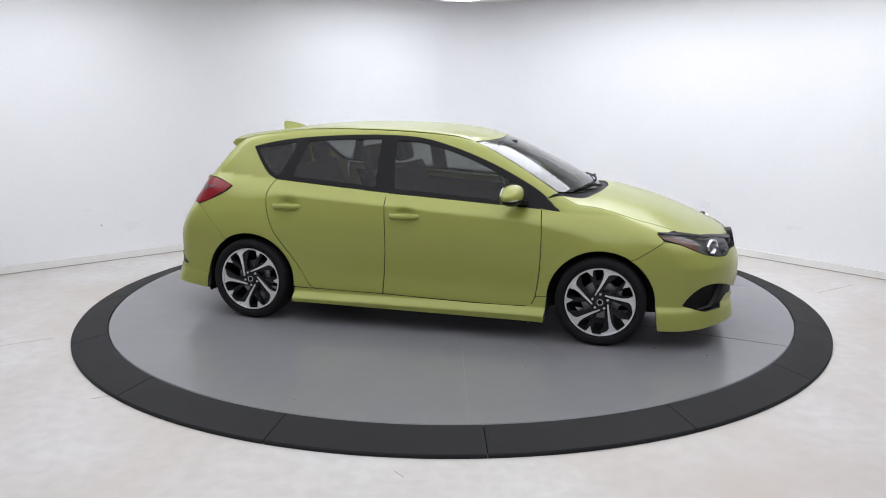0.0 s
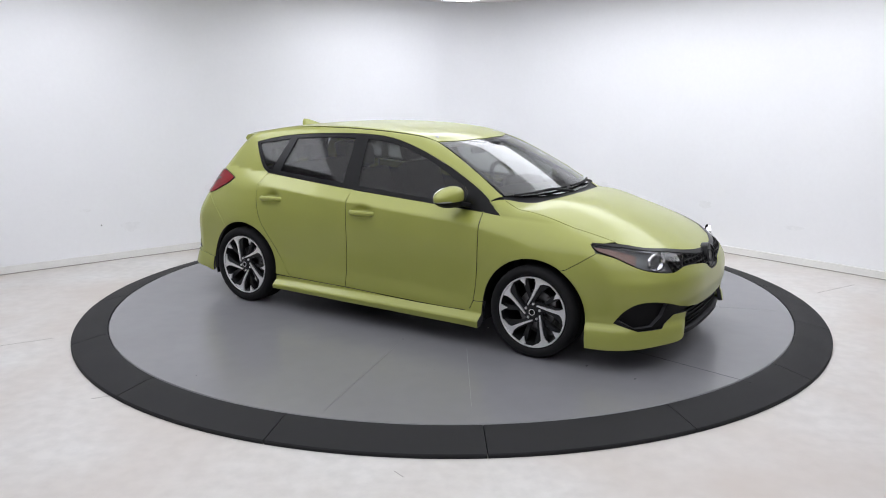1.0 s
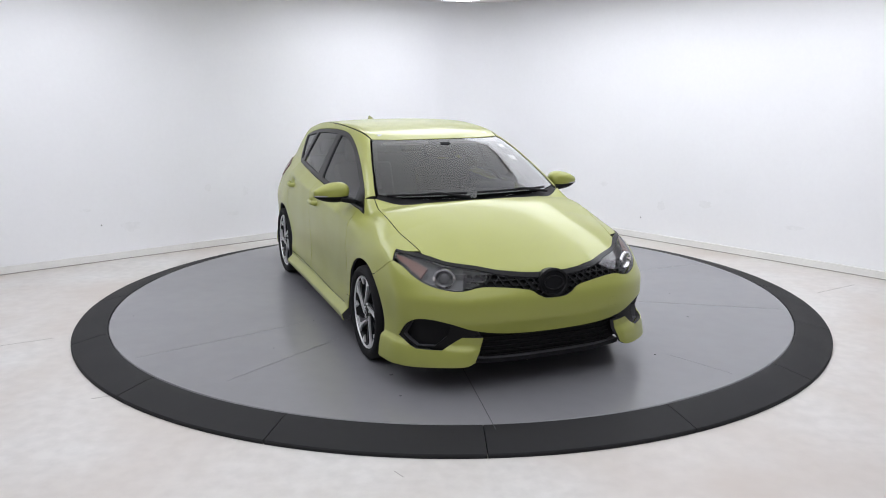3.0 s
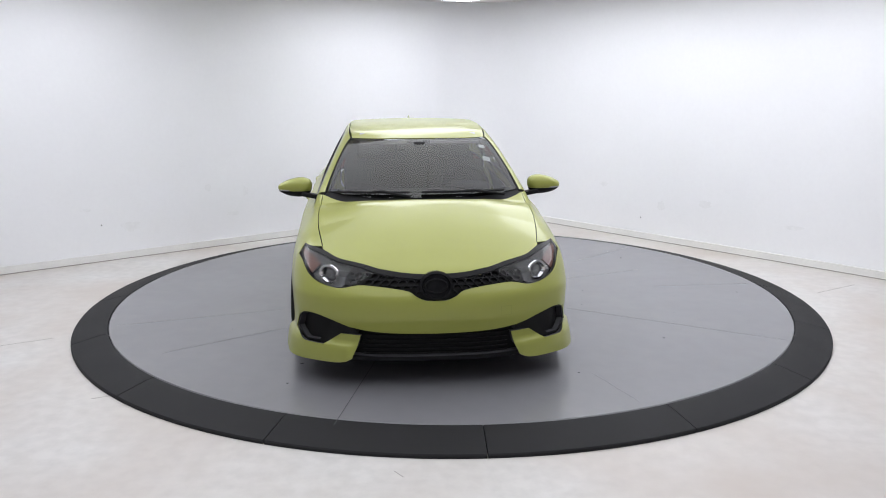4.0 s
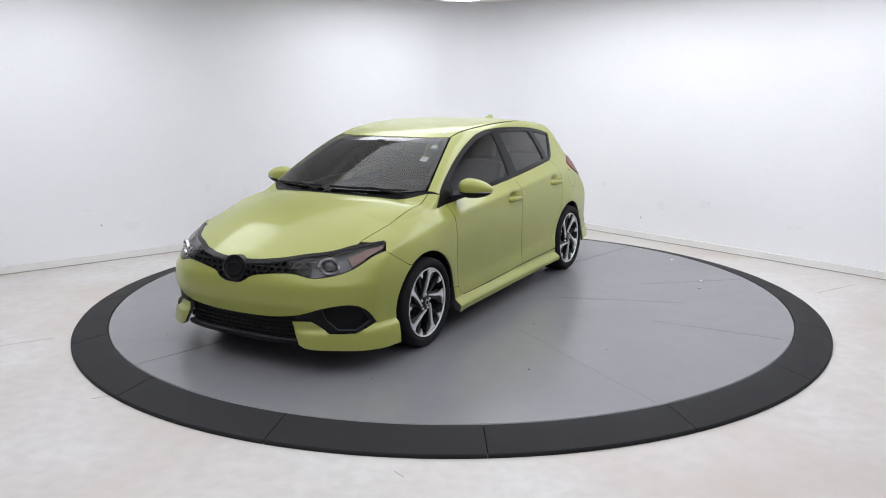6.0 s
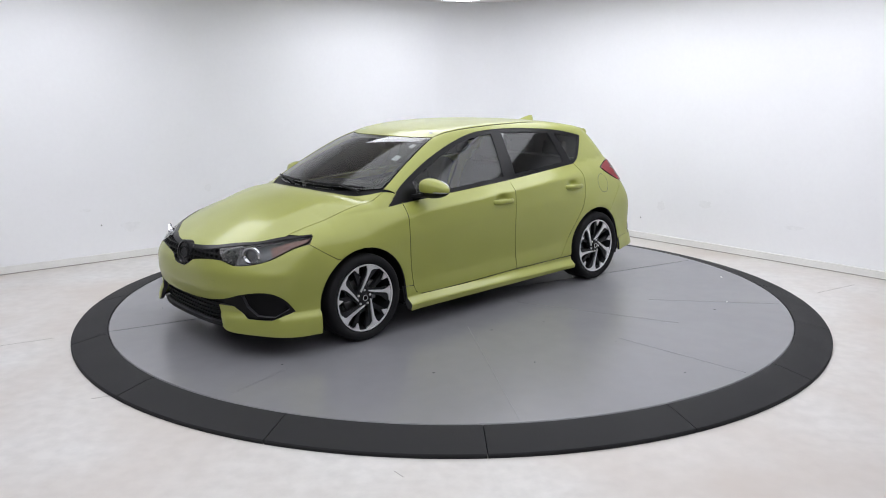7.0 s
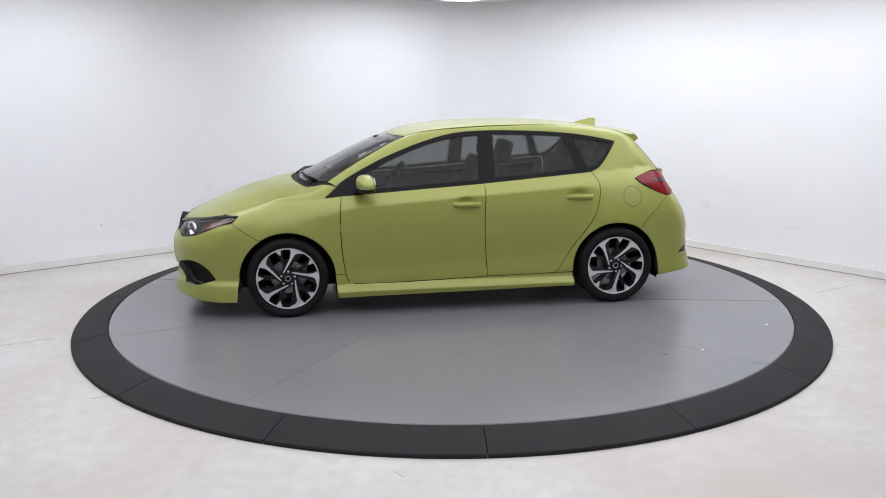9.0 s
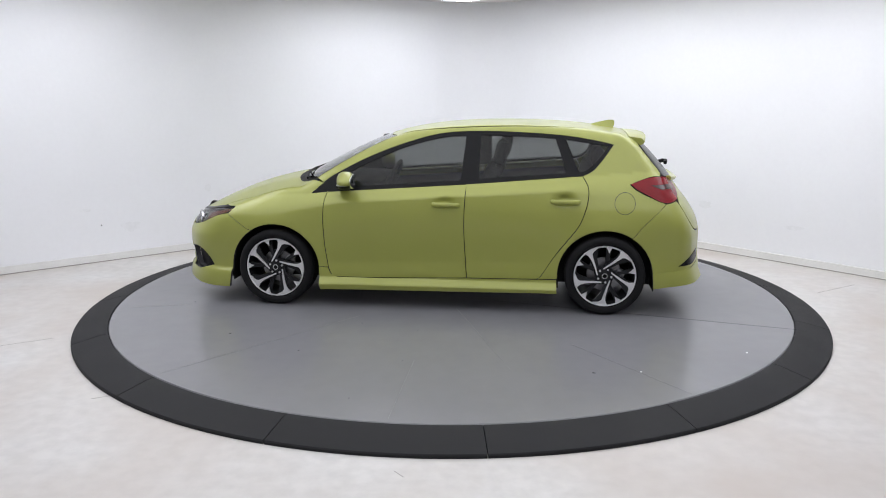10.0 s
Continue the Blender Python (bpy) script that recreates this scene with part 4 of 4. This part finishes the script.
    arch_rear = [(-1.3 - 0.36 * math.cos(a), 0.87, 0.303 + 0.352 * math.sin(a)) for a in [radians(57 - 57 * k / 8) for k in range(9)]] + [(-1.664, 0.872, 0.255), (-1.668, 0.872, 0.225)]
    half = np.concatenate([bend(T((-2.08, 0.0, 0.62), (-2.04, 0.4, 0.62), (-1.95, 0.58, 0.63), (-1.86, 0.64, 0.70), (-1.80, 0.66, 0.84)), (), 4), T((-1.788, 0.67, 0.868)), T(*seam_r), T(*arch_rear),
                           bend(T((-1.668, 0.872, 0.225), (-1.9, 0.76, 0.25), (-2.05, 0.5, 0.26), (-2.09, 0.0, 0.26)), (), 4)])
    rb = panel("rear_bumper", STERN, [mirrored(half)], PAINT, car, both=False, step=0.024, rim=0.03, gap=0.0006)[0]
    fin = np.concatenate([bend(T((-1.655, 0.875, 0.332), (-1.85, 0.80, 0.354), (-2.02, 0.58, 0.384)), (), 4), bend(T((-2.05, 0.55, 0.262), (-1.88, 0.78, 0.246), (-1.66, 0.875, 0.218)), (), 4)])
    panel("rear_lip", STERN, [fin], PAINT, car, "lime rear lip", off=lambda P: 0.008 + 0.02 * np.clip((0.35 - P[:, 2]) / 0.1, 0, 1), rim=0.02, gap=0.001)
    refl = np.array(T((-1.83, 0.80, 0.385), (-1.88, 0.76, 0.425), (-1.94, 0.70, 0.462), (-2.0, 0.62, 0.482), (-2.02, 0.58, 0.485), (-2.03, 0.57, 0.415), (-1.96, 0.70, 0.39)))
    panel("rear_vent", STERN, [refl], GLOSSBLACK, car, "black rear reflector surround", off=0.004, rim=0.012, gap=0.0, step=0.02)
    tl = np.concatenate([bend(T((-1.473, 0.755, 0.995), (-1.60, 0.71, 1.038), (-1.70, 0.66, 1.045), (-1.80, 0.55, 1.025)), (), 3), bend(T((-1.84, 0.50, 0.95), (-1.83, 0.60, 0.90), (-1.745, 0.71, 0.858), (-1.605, 0.748, 0.914), (-1.52, 0.76, 0.957)), (0,), 3)])
    tails = panel("taillight", STERN, [tl], REDLENS, car, "red taillight", off=0.008, rim=0.03, gap=0.002, step=0.018)
    bar = np.array(T((-1.62, 0.72, 0.985), (-1.78, 0.60, 0.99), (-1.80, 0.58, 0.955), (-1.70, 0.69, 0.955)))
    panel("lamp_band", STERN, [bar], material("dark_red_band", (0.035, 0.003, 0.005), 0.2, coat=0.2), tuple(tails), off=0.0095, rim=0.0, gap=0.0, step=0.02)
    shelf = T((-1.82, 0.50, 0.955), (-1.79, 0.545, 1.02), (-1.76, 0.60, 1.03))
    hatch_line = np.concatenate([bend(T((-2.07, 0.0, 0.63), (-2.03, 0.4, 0.63), (-1.94, 0.575, 0.64), (-1.862, 0.637, 0.71), (-1.806, 0.652, 0.845)), (), 4), T((-1.835, 0.60, 0.893)), shelf[:2], bend(T((-1.80, 0.50, 1.02), (-1.83, 0.3, 1.005), (-1.85, 0.0, 1.0)), (), 3)])
    ht = panel("hatch", STERN, [mirrored(hatch_line)], PAINT, car, both=False, rim=0.02, gap=0.0016)[0]
    rg = mirrored(np.concatenate([bend(T((-1.85, 0.0, 1.004), (-1.83, 0.3, 1.009), (-1.79, 0.52, 1.026)), (), 3), bend(T((-1.705, 0.66, 1.058), (-1.62, 0.60, 1.18), (-1.535, 0.54, 1.295), (-1.50, 0.47, 1.325)), (), 4), T((-1.545, 0.0, 1.335))]))
    panel("rear_window", STERN, [rg], GLOSSBLACK, ht, "dark privacy-tinted rear window", both=False, off=-0.001, rim=0.01, gap=0.001, step=0.03)
    part("rear_wiper", tube([(-1.765, 0.02, 1.10), (-1.80, 0.02, 1.112), (-1.825, 0.035, 1.112), (-1.815, 0.09, 1.10)], 0.016, 8), PLASTIC, ht)

    bm = bmesh.new()
    rows = []
    for k in range(23):
        y = -0.55 + k * 0.05
        q = STERN.place(T((-1.85, y, 0.995 + 0.03 * (y / 0.55) ** 2)))[0]
        e = 1 - 0.6 * (abs(y) / 0.55) ** 4
        rows.append([bm.verts.new((q[0] + a, y, q[2] + b)) for a, b in ((0.02, 0.022), (-0.012 * e, 0.020), (-0.040 * e, 0.008), (-0.044 * e, 0.0), (-0.034 * e, -0.012), (0.005, -0.035), (0.03, -0.03))])
    for a, b in zip(rows, rows[1:]):
        for k in range(7):
            bm.faces.new((a[k], a[(k + 1) % 7], b[(k + 1) % 7], b[k]))
    bm.faces.new(rows[0]), bm.faces.new(rows[-1][::-1])
    part("hatch_lip", bm, PAINT, ht, sharp=50)

    # antenna fin
    bm = bmesh.new()
    secs = []
    for t, w, h in ((0.0, 0.002, 0.002), (0.3, 0.022, 0.026), (0.7, 0.03, 0.054), (0.93, 0.024, 0.063), (1.0, 0.02, 0.058)):
        x = -1.20 - 0.185 * t
        z = float(ROOF(np.array([x]))[0])
        secs.append([bm.verts.new(p) for p in ((x, -w, z - 0.004), (x - 0.01 * t, -w * 0.35, z + h * 0.6), (x - 0.01 * t, 0, z + h), (x - 0.01 * t, w * 0.35, z + h * 0.6), (x, w, z - 0.004))])
    for a, b in zip(secs, secs[1:]):
        for k in range(4):
            bm.faces.new((a[k], a[k + 1], b[k + 1], b[k]))
    bm.faces.new(secs[0]), bm.faces.new(secs[-1][::-1])
    part("antenna", bm, PAINT, car, "lime shark-fin antenna", sharp=60)

    # door mirrors: tall at the door, tapering to a rounded outer end
    def taper(bm, s):
        for v in bm.verts:
            t = min(max((v.co.y * s - 0.79) / 0.23, 0), 1)
            v.co.z = 1.015 + (v.co.z - 1.015) * (1.08 - 0.42 * t * t) - 0.012 * t
            v.co.x = 0.725 + (v.co.x - 0.725) * (1.1 - 0.35 * t) - 0.03 * t
        return bm

    for s in (1, -1):
        shell = part("door_mirror", taper(ellipsoid(0.712, s * 0.920, 1.020, 0.072, 0.124, 0.066, 2.5, (-0.45, 1)), s), PAINT, car, "lime door mirror with black underside")
        part("mirror_base", taper(ellipsoid(0.712, s * 0.920, 1.014, 0.070, 0.123, 0.070, 2.5, (-1, -0.36)), s), PLASTIC, shell, "black underside")
        part("turn_lens", taper(ellipsoid(0.722, s * 0.985, 0.995, 0.063, 0.055, 0.010, 2.6), s), STEEL, shell, "pale turn signal strip")
        part("mirror_foot", box(0.08, 0.14, 0.032, pose(0.745, s * 0.80, 0.952, s * 12, 0, 0), 0.012), PLASTIC, shell)
        part("mirror_glass", taper(ellipsoid(0.646, s * 0.918, 1.016, 0.008, 0.092, 0.056, 2.6), s), MIRROR, shell, "mirror glass")

    # wipers at rest
    for y0, y1 in ((0.56, -0.02), (-0.10, -0.62)):
        uv = np.array([(1.178 - 0.42 * y * y * 0.9, y) for y in np.linspace(y0, y1, 9)])
        P = ABOVE.place(uv)
        blade = part("wiper", tube([tuple(p + np.array((0, 0, 0.012))) for p in P], 0.008, 6), PLASTIC, car, "black wiper blade")
        base = ABOVE.place([(1.232 - 0.42 * y0 * y0, y0)])[0]
        part("wiper_arm", tube([tuple(base + np.array((0.0, 0, 0.012))), tuple(P[3] + np.array((0.012, 0, 0.020))), tuple(P[4] + np.array((0, 0, 0.014)))], 0.009, 6), PLASTIC, blade)

    # wheel housings, underbody
    for hub in (1.3, -1.3):
        for s in (1, -1):
            bm = turned([(0.385, 0.0), (0.385, -0.30)], pose(hub, 0, 0.303), 40)
            bmesh.ops.delete(bm, geom=[v for v in bm.verts if v.co.z < 0.18], context="VERTS")
            bm.transform(pose(0, 0.835, 0) if s > 0 else Matrix.Diagonal((1, -1, 1, 1)) @ pose(0, 0.835, 0))
            part("wheel_liner", bm, PLASTIC, car)
            part("liner_back", box(0.76, 0.02, 0.52, pose(hub, s * 0.535, 0.43)), PLASTIC, car, smooth=False)
    part("underbody", box(3.6, 1.06, 0.16, pose(0.0, 0, 0.25), 0.03), TRIM, car, "dark underbody", smooth=False)
    part("floor_pan", box(1.86, 1.66, 0.10, pose(0.0, 0, 0.235), 0.02), TRIM, car, smooth=False)
    for x in (1.86, -1.84):
        part("undertray", box(0.34, 1.16, 0.04, pose(x, 0, 0.215), 0.01), TRIM, car, smooth=False)
    part("exhaust", turned([(0.0, 0), (0.08, 0.0), (0.095, 0.02), (0.095, 0.5), (0.08, 0.52), (0, 0.52)], pose(-1.75, -0.45, 0.285, 0, 0, 0), 20), TRIM, car)

    # cabin
    panel("door_card", SIDE, [np.array([(0.84, 0.30), (0.84, 0.90), (-1.05, 1.035), (-0.95, 0.45), (-0.85, 0.30)])], TRIM, car, off=-0.07, rim=0.0, gap=0.0, step=0.08)
    part("dashboard", ellipsoid(0.78, 0, 0.80, 0.30, 0.66, 0.185, 3.5), TRIM, car, "dark dashboard")
    part("bulkhead", box(0.05, 1.2, 0.45, pose(1.05, 0, 0.58)), TRIM, car, smooth=False)
    part("binnacle", ellipsoid(0.62, 0.36, 0.985, 0.12, 0.17, 0.045, 3), TRIM, car)
    wheel = [(0.44 - 0.42 * 0.185 * math.sin(a), 0.36 + 0.185 * math.cos(a), 0.95 + 0.9 * 0.185 * math.sin(a)) for a in [2 * math.pi * k / 32 for k in range(33)]]
    sw = part("steering_wheel", tube(wheel, 0.016, 8), TRIM, car, "black steering wheel")
    part("wheel_hub", ellipsoid(0.45, 0.36, 0.945, 0.03, 0.075, 0.06, 2.5), TRIM, sw)
    for a in (0.2, 2.94, 4.71):
        part("spoke", tube([(0.45, 0.36, 0.945), (0.44 - 0.42 * 0.185 * math.sin(a), 0.36 + 0.185 * math.cos(a), 0.95 + 0.9 * 0.185 * math.sin(a))], 0.013, 6), TRIM, sw)

    def seat(x, y, w):
        root = part("seat", box(0.50, w, 0.15, pose(x, y, 0.50, 0, -8, 0), 0.05, 3), CLOTH, car, "dark cloth seat")
        part("seat_back", box(0.13, w, 0.62, pose(x - 0.34, y, 0.80, 0, -20, 0), 0.05, 3), CLOTH, root)
        return root

    for s in (1, -1):
        st = seat(0.02, s * 0.36, 0.49)
        part("headrest", box(0.10, 0.27, 0.19, pose(-0.475, s * 0.36, 1.20, 0, -14, 0), 0.045, 3), CLOTH, st)
        for k in (-0.06, 0.06):
            part("headrest_post", tube([(-0.43, s * 0.36 + k, 1.07), (-0.46, s * 0.36 + k, 1.15)], 0.006, 6), STEEL, st)
    st = seat(-0.80, 0, 1.25)
    for y in (-0.40, 0.0, 0.40):
        part("headrest", box(0.08, 0.24, 0.14, pose(-1.25, y, 1.165, 0, -14, 0), 0.035, 3), CLOTH, st)
    part("parcel_shelf", box(0.42, 1.05, 0.03, pose(-1.52, 0, 1.00), 0.01), TRIM, car, smooth=False)
    rm = part("rear_view_mirror", ellipsoid(0.40, 0, 1.255, 0.022, 0.115, 0.034, 3), TRIM, car, "black inside mirror")
    part("mirror_stalk", tube([(0.47, 0, 1.315), (0.41, 0, 1.26)], 0.012, 8), TRIM, rm)
    part("camera_box", ellipsoid(0.52, 0, 1.30, 0.055, 0.05, 0.02, 3), TRIM, rm)
    for s in (1, -1):
        part("sun_visor", box(0.16, 0.36, 0.018, pose(0.36, s * 0.27, 1.335, 0, 22, 0), 0.006), LINING, car)

    # wheels
    def wheel_unit(hub, s):
        root = new("wheel")
        root.parent = car
        T_R = 0.306
        tyre = [(0.238, 0.0), (0.246, 0.012), (0.262, 0.022), (0.285, 0.020), (0.298, 0.008), (T_R - 0.002, -0.012), (T_R, -0.05)]
        for k in range(3):
            y = -0.07 - 0.045 * k
            tyre += [(T_R, y), (T_R - 0.007, y - 0.001), (T_R - 0.007, y - 0.009), (T_R, y - 0.010)]
        tyre += [(T_R, -0.19), (0.295, -0.215), (0.262, -0.222), (0.235, -0.205)]
        part("tyre", turned(tyre, None, 72), TYRE, root, "black tyre", sharp=50)
        part("rim", turned([(0.237, 0.002), (0.234, 0.008), (0.228, 0.006), (0.224, -0.006), (0.216, -0.03), (0.205, -0.19), (0.235, -0.20)], None, 72), DARKALLOY, root, "dark alloy rim barrel", sharp=50)
        part("rim_edge", turned([(0.2365, 0.004), (0.2345, 0.0095), (0.2265, 0.0085), (0.2245, 0.002)], None, 72), ALLOY, root, "bright machined rim edge")
        for k in range(5):
            turn = Matrix.Rotation(radians(72 * k), 4, "Y")
            flip = lambda pts: [(-x, z) for x, z in pts]
            # dark body of the blade, then its bright face: thin at the hub, wide at the rim, sweeping clockwise
            part("spoke", prism(flip([(-0.052, 0.030), (-0.046, 0.062), (0.010, 0.165), (0.022, 0.224), (0.07, 0.2145), (0.125, 0.186), (0.085, 0.165), (0.050, 0.135), (0.0, 0.055), (-0.02, 0.02)]), 0.035, turn @ pose(0, -0.012, 0), 0.004), DARKALLOY, root, "dark spoke")
            face = [(-0.037, 0.046), (-0.008, 0.104), (0.017, 0.160), (0.023, 0.195), (0.014, 0.2258), (0.055, 0.2195), (0.095, 0.2055), (0.126, 0.188), (0.104, 0.191), (0.074, 0.195), (0.050, 0.186), (0.035, 0.156), (0.004, 0.098), (-0.030, 0.041)]
            part("blade_face", prism(flip(face), 0.013, turn, 0.0015), ALLOY, root, "bright machined spoke face")
            # second, darker blade with a bright tip
            turn2 = turn @ Matrix.Rotation(radians(18), 4, "Y")
            part("spoke", prism(flip([(-0.006, 0.05), (-0.012, 0.12), (-0.022, 0.214), (0.0, 0.2255), (0.022, 0.223), (0.012, 0.12), (0.016, 0.05)]), 0.030, turn2 @ pose(0, -0.026, 0), 0.004), DARKALLOY, root, "dark spoke")
            part("tip_face", prism(flip([(0.002, 0.180), (-0.008, 0.200), (-0.026, 0.2240), (0.0, 0.2262), (0.020, 0.2248), (0.010, 0.208)]), 0.012, turn2, 0.0015), ALLOY, root, "bright machined spoke tip")
        part("hub", turned([(0, -0.002), (0.028, -0.002), (0.031, -0.008), (0.05, -0.014), (0.07, -0.018), (0.074, -0.05), (0, -0.05)], None, 36), DARKALLOY, root, "dark wheel hub")
        part("cap", turned([(0, 0.002), (0.022, 0.002), (0.026, -0.003), (0, -0.003)], None, 28), GLOSSBLACK, root)
        part("cap_ring", turned([(0.017, 0.0022), (0.0175, 0.004), (0.021, 0.004), (0.0215, 0.0022)], None, 28), ALLOY, root)
        for k in range(5):
            a = radians(72 * k + 20)
            part("lug_nut", turned([(0, 0.0), (0.007, 0.0), (0.0095, -0.004), (0.0095, -0.022), (0, -0.022)], pose(0.052 * math.cos(a), -0.004, 0.052 * math.sin(a)), 6), ALLOY, root)
        part("brake_disc", turned([(0, -0.075), (0.13, -0.075), (0.132, -0.08), (0.132, -0.10), (0, -0.10)], None, 40), STEEL, root, "steel brake disc")
        part("caliper", box(0.07, 0.05, 0.13, pose(0.105 if hub < 0 else -0.105, -0.085, 0.03), 0.012), STEEL, root)
        return root

    w0 = wheel_unit(1.3, 1)
    spots = [(1.3, 1, -2), (1.3, -1, 0), (-1.3, 1, -26), (-1.3, -1, -38)]
    for k, (hub, s, spin) in enumerate(spots):
        m = pose(hub, s * 0.868, 0.306, 0, 0, 0 if s > 0 else 180) @ Matrix.Rotation(radians(spin), 4, "Y")
        if k == 0:
            w0.matrix_basis = m
        else:
            copy_thing(w0, m)
    return tagged(car, "lime green five-door hatchback car on a turntable", "car")


car = build_car()


# ---------------------------------------------------------------- motion
def motions():
    turns = [(0.0, -14.67), (0.5, -23.29), (1.0, -32.0), (1.5, -40.74), (2.0, -49.6), (2.5, -58.52), (4.0, -84.66), (4.5, -93.44), (5.0, -102.24), (5.5, -110.86),
             (7.0, -136.96), (7.5, -145.5), (8.0, -153.91), (8.5, -162.19), (9.0, -170.37), (9.5, -178.54), (10.0, -186.91)]
    ts, aa = [t for t, _ in turns], [a for _, a in turns]
    rows = [(k * 0.25, float(np.interp(k * 0.25, ts, aa))) for k in range(41)]
    walk(car, [(t, pose(0, 0, DECK, 0, 0, a) @ pose(0.0425, -0.2866, 0)) for t, a in rows])
    walk(turntable, [(t, pose(0, 0, 0, 0, 0, a)) for t, a in rows])


motions()
